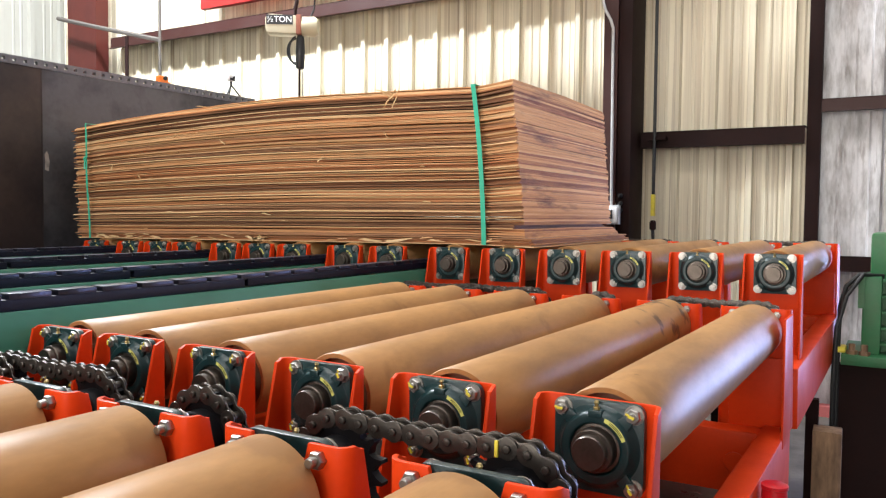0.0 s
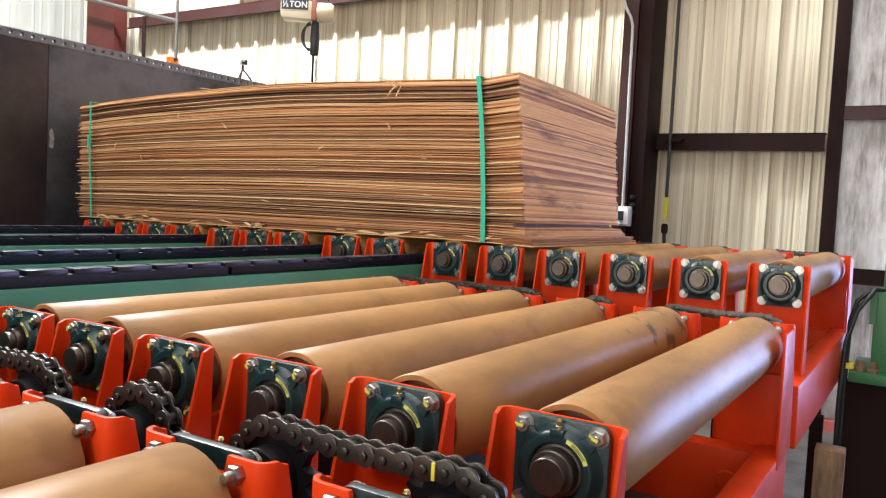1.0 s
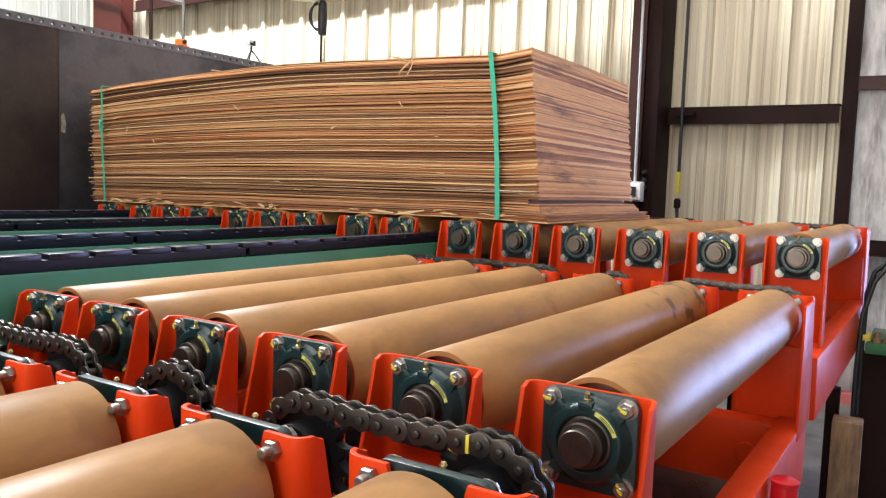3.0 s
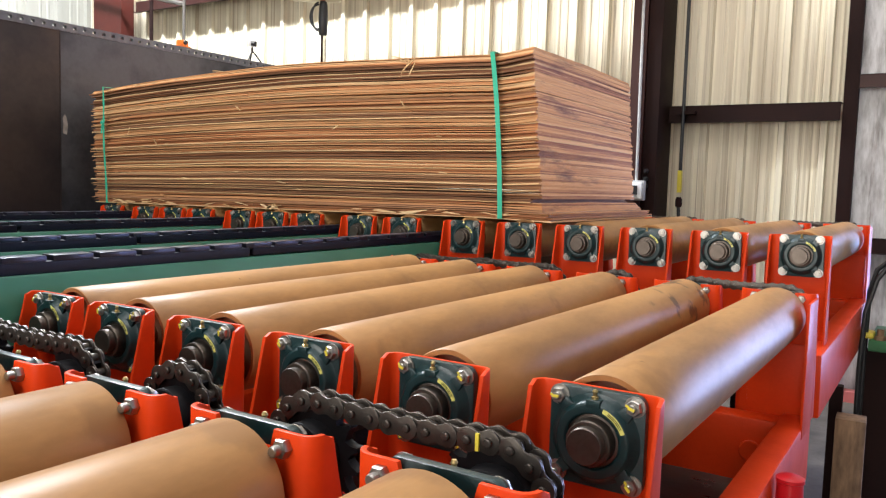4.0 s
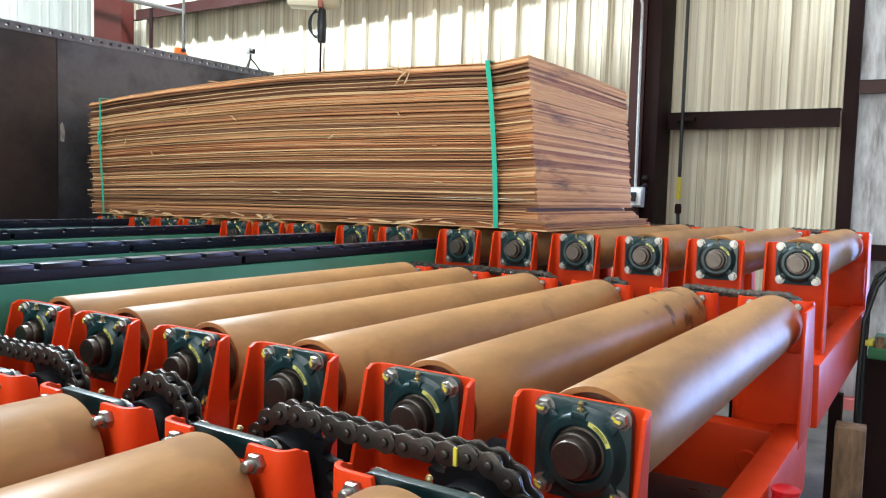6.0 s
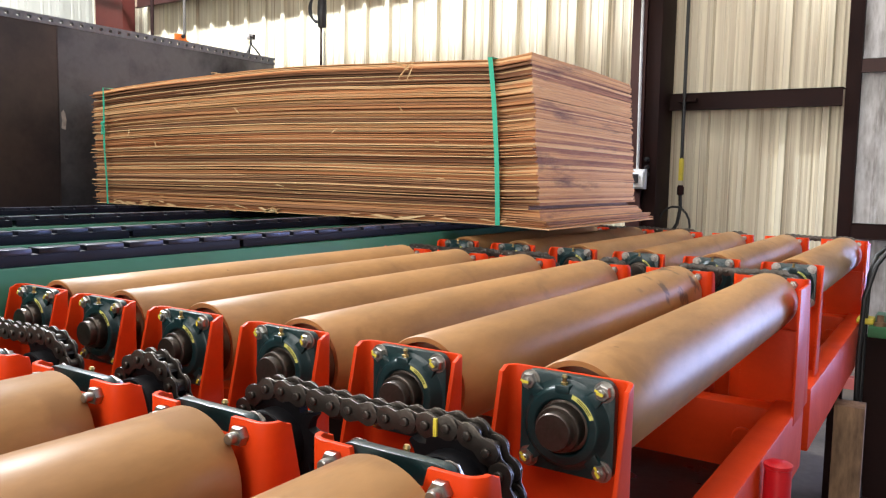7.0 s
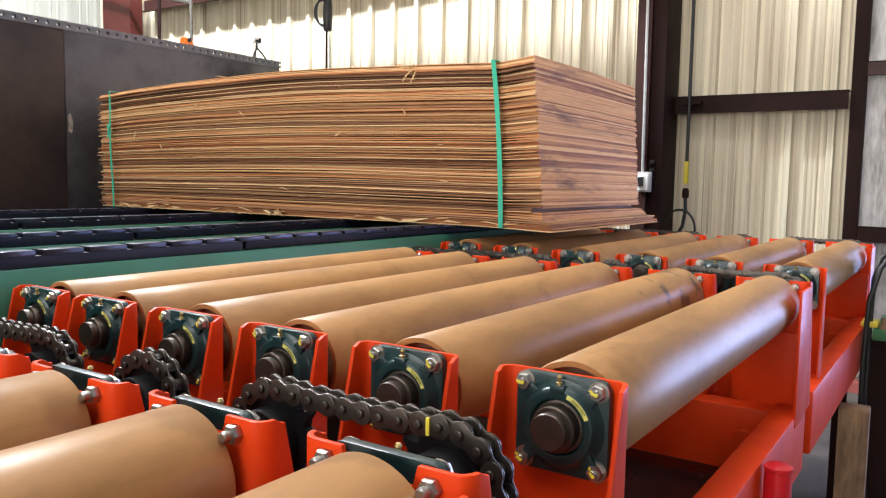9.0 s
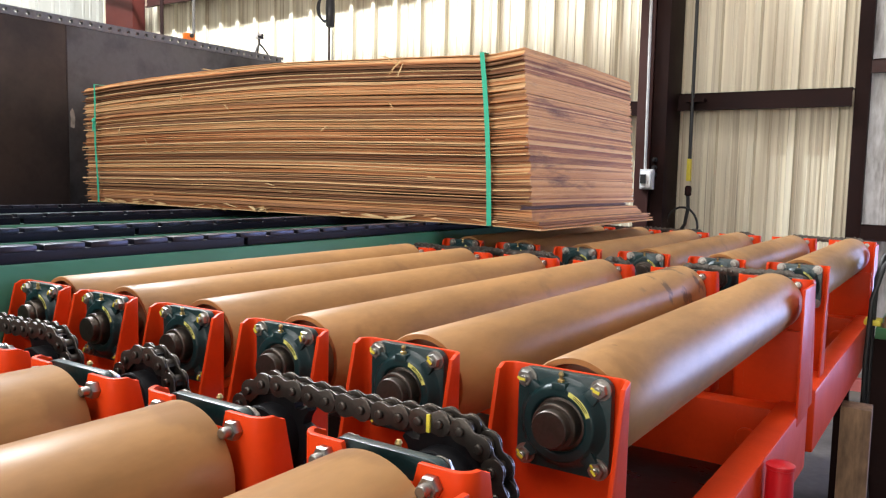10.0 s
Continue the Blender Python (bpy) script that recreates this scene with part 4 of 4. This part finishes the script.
# ---- right-hand machine stand, timber and hoses ----
gs = thing("machine_stand", "worn green machine on a dark steel column", "machine", pose(0.2, 3.42, 0))
section = [(-0.15, 0.0), (0.15, 0.0), (0.15, 0.016), (0.008, 0.016), (0.008, 0.284), (0.15, 0.284), (0.15, 0.3), (-0.15, 0.3), (-0.15, 0.284), (-0.008, 0.284), (-0.008, 0.016), (-0.15, 0.016)]
part("column", prism(bmesh.new(), section, 0.0, 0.9, pose(0.12, 0, 0)), DARKIRON, gs, "dark steel column")
part("base_plate", box(bmesh.new(), -0.02, 0.6, -0.1, 0.5, 0.0, 0.04), DARKIRON, gs)
part("top_plate", box(bmesh.new(), -0.02, 0.62, -0.08, 0.5, 0.9, 0.955), OLDGREEN, gs, bevel=0.006)
part("body", box(bmesh.new(), 0.07, 0.16, 0.0, 0.4, 0.955, 1.37), OLDGREEN, gs, bevel=0.01)
part("cover", box(bmesh.new(), 0.1, 0.6, 0.08, 0.4, 1.35, 1.6), OLDGREEN, gs, bevel=0.02)
part("back_plate", box(bmesh.new(), 0.16, 0.6, 0.12, 0.4, 0.955, 1.35), OLDGREEN, gs)
for z in (1.0, 1.085, 1.17, 1.255, 1.34):
    part("rib", box(bmesh.new(), 0.16, 0.62, 0.02, 0.13, z, z + 0.016), OLDGREEN, gs, bevel=0.003)
part("bracket", box(bmesh.new(), 0.05, 0.08, -0.02, 0.1, 1.2, 1.36), OLDGREEN, gs)
for x, y in ((0.03, -0.03), (0.09, -0.05), (0.3, -0.05)):
    part("bolt", lathe(bmesh.new(), [(0.028, 0.955), (0.028, 0.975), (0.016, 0.976), (0.016, 1.01)], 6, pose(x, y, 0)), TIMBER, gs)
part("rag", box(bmesh.new(), -0.08, 0.0, -0.03, 0.1, 0.955, 0.985), YELLOW, gs, bevel=0.01)

for x0, y0, h, rz, lab in ((0.1, 2.97, 0.62, 3, "short weathered timber post on end"),):
    bm = box(bmesh.new(), -0.066, 0.066, 0.0, 0.14, 0.0, h)
    t = solid("timber_block", bm, TIMBER, lab, "timber", bevel=0.006)
    t.matrix_world = pose(x0 + 0.055, y0, 0, 0, 0, rz)
bm = box(bmesh.new(), -0.05, 0.12, 0, 0.1, 0, 0.09)
t = solid("timber_block", bm, TIMBER, "timber offcut lying on the floor", "timber", bevel=0.006)
t.matrix_world = pose(0.2, 2.5, 0, 0, 0, 40)

for k, pts in enumerate(([(0.36, 3.5, 1.37), (0.27, 3.4, 1.38), (0.2, 3.32, 1.27), (0.16, 3.3, 1.1), (0.15, 3.3, 0.8), (0.15, 3.32, 0.5), (0.2, 3.35, 0.02)],
                         [(0.34, 3.55, 1.36), (0.25, 3.5, 1.37), (0.19, 3.45, 1.31), (0.165, 3.42, 1.2), (0.16, 3.42, 0.9), (0.16, 3.4, 0.3), (0.15, 3.38, 0.02)])):
    solid("hydraulic_hose", tube(bmesh.new(), pts, 0.012, 10), BLACK, "black rubber hydraulic hose", "hose")
solid("hydraulic_hose", tube(bmesh.new(), [(-0.3, 2.6, 0.6), (-0.05, 2.4, 0.35), (0.1, 2.2, 0.2), (0.25, 2.3, 0.05), (0.4, 2.6, 0.02)], 0.016, 10), BLACK, "black rubber hose drooping to the floor", "hose")

solid("hydraulic_hose", tube(bmesh.new(), [(-0.25, 2.9, 0.3), (-0.02, 2.75, 0.12), (0.12, 2.62, 0.03), (0.3, 2.66, 0.02), (0.6, 2.9, 0.02)], 0.014, 10), BLACK, "black rubber hose lying on the floor", "hose")
bm = box(bmesh.new(), -0.7, 0.7, -0.05, 0.05, 0, 0.09)
t = solid("timber_block", bm, TIMBER, "dirty timber skid lying on the floor", "timber", bevel=0.006)
t.matrix_world = pose(0.5, 2.72, 0, 0, 0, 14)
rc = thing("red_cap_post", "red plastic cap on a steel post", "post", pose(0.172, 1.0, 0))
part("post", lathe(bmesh.new(), [(0.028, 0), (0.028, 0.7)], 16), DARKIRON, rc)
part("cap", lathe(bmesh.new(), [(0.037, 0.68), (0.034, 0.9), (0.033, 0.932), (0.036, 0.934), (0.036, 0.943), (0.029, 0.947)], 24), REDCAN, rc, "red plastic cap")

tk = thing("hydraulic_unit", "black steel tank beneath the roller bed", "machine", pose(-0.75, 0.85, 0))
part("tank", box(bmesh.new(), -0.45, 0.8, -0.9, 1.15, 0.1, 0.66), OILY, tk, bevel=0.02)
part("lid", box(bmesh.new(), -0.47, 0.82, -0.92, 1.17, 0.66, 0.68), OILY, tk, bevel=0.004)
for x in (-0.4, 0.65):
    part("foot", box(bmesh.new(), x, x + 0.1, -0.35, 0.4, 0, 0.1), BLACK, tk)
part("motor", lathe(bmesh.new(), [(0.1, 0.0), (0.11, 0.02), (0.11, 0.3), (0.09, 0.33)], 20, pose(0.2, 0.0, 0.68) @ pose(0, 0, 0.11, 0, 90, 0)), SPROCKET, tk)
for yb in (-ROWY, 0, ROWY):
    for x in (-0.4, -1.45):
        lg = thing("lift_pedestal", "dark steel pedestal under a roller bed", "pedestal", pose(x, yb + 1.2, 0), group="lift pedestals")
        part("post", box(bmesh.new(), -0.06, 0.06, -0.06, 0.06, 0.02, 0.72 if yb < 1 else 0.6), DARKIRON, lg)
        part("base", box(bmesh.new(), -0.12, 0.12, -0.12, 0.12, 0, 0.02), DARKIRON, lg)

lg = thing("lift_pedestal", "dark steel post at the outer side of a roller bed", "pedestal", pose(0.056, 3.3, 0), group="lift pedestals")
part("post", box(bmesh.new(), -0.03, 0.03, -0.03, 0.03, 0.02, 0.71), DARKIRON, lg)
part("base", box(bmesh.new(), -0.03, 0.03, -0.06, 0.06, 0, 0.02), DARKIRON, lg)

# ---- veneer stack ----
SX0, SX1, SY0, SY1 = -4.64, -1.14, 2.2, 3.57
stack = thing("veneer_stack", "strapped stack of rough brown fir veneer sheets", "veneer stack", pose(0, 0, 0))
rng = random.Random(7)
HEIGHT = 0.84
sheets, z = [], 0.0
while z < HEIGHT:
    th = rng.choice((0.0042, 0.005, 0.006, 0.0075))
    gap = rng.choice((0.0, 0.0, 0.0005, 0.0012, 0.003))
    sheets.append((z, th, gap))
    z += th + gap
scale_z = HEIGHT / z


def crown(u):
    """Height of the top of the stack relative to its bottom, along its length: pinched by the straps, fuller between."""
    v = min(1.0, max(0.0, u / 0.94))
    if v < 0.5:
        v = max(0.04, v)
        return 0.915 + 0.085 * math.sin(math.pi * v) ** 0.55
    return 0.95 + 0.05 * math.sin(math.pi * v) ** 0.8 + 0.4 * max(0.0, u - 0.94)


NX = 44
bundle = left_in_bundle = 0
for i, (z0, th, gap) in enumerate(sheets):
    f = i / len(sheets)
    z0, th = z0 * scale_z, th * scale_z
    lean = -0.08 * f
    e0 = SX0 + lean * 0.4 + rng.uniform(-0.018, 0.018)
    e1 = SX1 + lean + rng.uniform(-0.002, 0.002)
    if left_in_bundle == 0:
        # the lowest sheet of a bundle stands proud, those above it step back
        bundle = left_in_bundle = rng.choice((2, 3, 4, 5, 6, 8))
        proud = rng.uniform(0.012, 0.03)
    step = (bundle - left_in_bundle) / bundle
    left_in_bundle -= 1
    ya = SY0 + 0.012 - proud * (1 if step == 0 else 0.15) + 0.012 * step + rng.uniform(-0.004, 0.004) + 0.012 * noise.noise((f * 34, 2.3, 0.7))
    yb = SY1 + rng.uniform(-0.014, 0.01) + (0.1 * (1 - f / 0.14) * (2.2 if f < 0.1 else 1.5) if f < 0.14 else 0) - 0.05 + 0.05 * f
    gap_row = 0.105 < f < 0.13
    if gap_row:
        e1 -= 0.055
    elif 0.73 < f < 0.738:
        e1 -= 0.014
    if f < 0.05:
        e1 += 0.03 * rng.random() + 0.02
    wob, seed = rng.uniform(0, 9), rng.uniform(0, 50)
    split, tilt = rng.random() < 0.12, rng.uniform(-0.004, 0.004)
    bm = bmesh.new()
    cols = []
    for k in range(NX + 1):
        u = k / NX
        x = e0 + (e1 - e0) * u
        ripple = tilt * (u - 0.5) + 0.005 * noise.noise((u * 4.5, f * 2.2, 5.3)) * math.sin(math.pi * u) + 0.0022 * math.sin(wob + 5 * u) + 0.0016 * (noise.noise((u * 9, seed, f * 3)))
        droop = -0.004 * max(0, (0.06 - u) / 0.06) * f
        close = max(0.0, (u - 0.955) / 0.045)
        zb = z0 * crown(u) + ripple * min(1, f * 12) * (1 - close) + droop
        zt = zb + th * (0.93 if not split else 0.8) * (1 - close) + (th + gap * scale_z) * crown(u) * 0.995 * close
        fy = ya + 0.007 * noise.noise((u * 14, seed, 3.1)) + 0.004 * noise.noise((u * 60, seed, 7.7)) - 0.008 * noise.noise((u * 3, f * 4, 1))
        ym = (fy + yb) / 2
        # the far corner sags a little
        zb -= 0.012 * max(0, (u - 0.84) / 0.16) ** 2 * max(0, 1 - f / 0.2)
        zt -= 0.012 * max(0, (u - 0.84) / 0.16) ** 2 * max(0, 1 - f / 0.2)
        sag = -0.005 * f * (u ** 3)
        cols.append([bm.verts.new((x, fy, zb)), bm.verts.new((x, fy, zt)), bm.verts.new((x, ym, zt + 0.004 + sag * 0.3)), bm.verts.new((x, yb, zt + sag)),
                     bm.verts.new((x, yb, zb + sag)), bm.verts.new((x, ym, zb + sag * 0.3))])
    # ragged end cut
    for k, dx in ((2, rng.uniform(-0.006, 0.004)), (3, rng.uniform(-0.012, 0.002))):
        for v in (cols[-1][k], cols[-1][7 - k]):
            v.co.x += dx
    for a, b in zip(cols, cols[1:]):
        for j in range(6):
            bm.faces.new((a[j], b[j], b[(j + 1) % 6], a[(j + 1) % 6]))
    bm.faces.new(cols[0])
    bm.faces.new(cols[-1][::-1]).material_index = 1
    shade = noise.noise((f * 26, 8.1, 4.4)) + rng.uniform(-0.3, 0.3)
    # pale tone on some proud sheets paints the light along their edges
    sheet = part("sheet", bm, VENEER_PALE if step == 0 and rng.random() < 0.3 else VENEER_DARK if shade < -0.2 else VENEER_RED if shade > 0.35 else VENEER, stack)
    # dark end colour in the gap row paints the recess's shade
    sheet.data.materials.append(VENEER_DARK if gap_row else VENEER_END)
for i in range(36):
    u, f = rng.random(), rng.random()
    if i < 20:
        f = rng.uniform(0.0, 0.035)
    x = SX0 + (SX1 - SX0) * (0.03 + 0.93 * u)
    zc = f * HEIGHT * crown(u) + 0.004
    ln, a = rng.uniform(0.03, 0.16), rng.uniform(-0.35, 0.35)
    fat = 1.0
    if i % 9 == 0:
        ln, a, fat = rng.uniform(0.06, 0.12), rng.uniform(-0.6, 0.6), 1.5
    bm = prism(bmesh.new(), [(-ln / 2, -0.003 * fat), (ln / 2, -0.001), (ln / 2, 0.002), (-ln / 4, 0.004 * fat)], 0, 0.003,
               Matrix.Translation((x, SY0 - 0.012, zc)) @ pose(0, 0, 0, 90, math.degrees(a) * 0.5, rng.uniform(-12, 12)))
    part("splinter", bm, PALEWOOD if i % 3 else VENEER, stack)
# a torn tuft of splinters near the top edge
for u, f, ln, a in ((0.775, 0.93, 0.13, 52), (0.78, 0.945, 0.11, 38), (0.77, 0.965, 0.1, -30), (0.785, 0.91, 0.08, 62), (0.765, 0.985, 0.12, -14), (0.3, 0.8, 0.05, 60), (0.42, 0.72, 0.06, -40), (0.64, 0.56, 0.05, 35), (0.77, 0.7, 0.05, -50), (0.12, 0.6, 0.06, 65), (0.2, 0.5, 0.05, -60)):
    bm = prism(bmesh.new(), [(-ln / 2, -0.002), (0, -0.004), (ln / 2, -0.001), (ln / 2, 0.002), (-ln / 4, 0.003)], 0, 0.003,
               Matrix.Translation((SX0 + (SX1 - SX0) * u, SY0 - 0.022, f * HEIGHT * crown(u))) @ pose(0, 0, 0, 90, -a, 8))
    part("splinter", bm, PALEWOOD, stack, "pale loose splinter")
# loose splinters sticking out under the bottom edge
for u, ln, a in ((0.1, 0.13, 14), (0.125, 0.11, 4), (0.17, 0.08, -3), (0.245, 0.1, 6), (0.49, 0.1, 18), (0.5, 0.08, -24), (0.505, 0.09, 2), (0.515, 0.06, 40), (0.79, 0.2, -7), (0.74, 0.16, 5)):
    bm = prism(bmesh.new(), [(-ln / 2, -0.005), (0, -0.008), (ln / 2, -0.002), (ln / 2, 0.003), (-ln / 4, 0.006)], 0, 0.003,
               Matrix.Translation((SX0 + (SX1 - SX0) * u, SY0 - 0.03, 0.016)) @ pose(0, 0, 0, 90, a, 0))
    part("splinter", bm, PALEWOOD, stack, "pale loose splinter")


def strap(xb, xt, w, loose):
    """A flat plastic band round the stack, over its front, top, back and bottom."""
    bm = bmesh.new()
    path = []
    u = (xb - SX0) / (SX1 - SX0)
    top = HEIGHT * crown(u) + 0.004
    for k in range(15):
        v = k / 14
        path.append((xb + (xt - xb) * v ** 2.2 + loose * math.sin(9 * v), SY0 - 0.024 - 0.01 * math.sin(math.pi * v), top * v))
    path += [(xt, SY0 + 0.3, top + 0.002 - 0.009 * u ** 3), (xt, SY1 - 0.3, top + 0.002 - 0.025 * u ** 3)]
    path += [(xt, SY1 - 0.02, top - 0.02 - 0.03 * u ** 3), (xb, SY1 + 0.2, 0.05), (xb, SY1 + 0.14, -0.001), (xb, SY0 + 0.1, -0.002)]
    rows = []
    n = len(path)
    for k in range(n):
        p = Vector(path[k])
        d = (Vector(path[(k + 1) % n]) - Vector(path[k - 1])).normalized()
        side = Vector((1, 0, 0))
        nor = d.cross(side).normalized()
        tw = 1.0 if not loose else 1.0 - 0.4 * math.sin(5 * k) ** 2
        rows.append([bm.verts.new(p + side * s * w / 2 * tw + nor * o) for s, o in ((-1, -0.001), (1, -0.001), (1, 0.001), (-1, 0.001))])
    for k in range(n):
        a, b = rows[k], rows[(k + 1) % n]
        for j in range(4):
            bm.faces.new((a[j], a[(j + 1) % 4], b[(j + 1) % 4], b[j]))
    return bm


part("strap", strap(-1.355, -1.418, 0.025, 0.0), STRAPM, stack, "green plastic strap")
part("strap", strap(-4.47, -4.5, 0.021, 0.004), STRAPM, stack, "green plastic strap")
bm = tube(bmesh.new(), [(-4.485, SY0 - 0.035, 0.53), (-4.5, SY0 - 0.042, 0.555), (-4.485, SY0 - 0.045, 0.565), (-4.475, SY0 - 0.042, 0.55), (-4.49, SY0 - 0.04, 0.535), (-4.495, SY0 - 0.042, 0.48)], 0.006, 6)
part("strap_knot", bm, STRAPM, stack, "knotted strap end")


# ---- what moves ----
def lifted(z, slope):
    """Raised by z at x = 0 and sloping along x: pose of the bed at its origin."""
    return pose(0, ROWY, AX + z, 0, -math.degrees(math.atan(slope)), 0)


def stack_pose(z, slope, dx=0.0, dy=0.0):
    return pose(dx, dy, z, 0, -math.degrees(math.atan(slope)), 0)


def motions():
    walk(lift_bed, [(0, lifted(0.168, 0.013)), (5.2, lifted(0.168, 0.013)), (6.3, lifted(0.164, 0.02)), (6.5, lifted(0.162, 0.021)),
                    (6.6, lifted(0.0, 0.0)), (7.0, lifted(0.0, 0.0)), (10, lifted(0.0, 0.0))])
    top = AX + R
    walk(stack, [(0, stack_pose(top + 0.168, 0.013)), (5.2, stack_pose(top + 0.168, 0.013)), (6.3, stack_pose(top + 0.164, 0.02)), (6.5, stack_pose(top + 0.162, 0.021)),
                 (6.6, stack_pose(CHAIN_TOP, 0.0, 0.02)), (7.0, stack_pose(CHAIN_TOP, 0.0, 0.02)), (9.55, stack_pose(CHAIN_TOP, 0.0, 0.02)),
                 (9.7, stack_pose(CHAIN_TOP, 0.0, 0.02, -0.02)), (10, stack_pose(CHAIN_TOP, 0.0, 0.02, -0.13))])


motions()
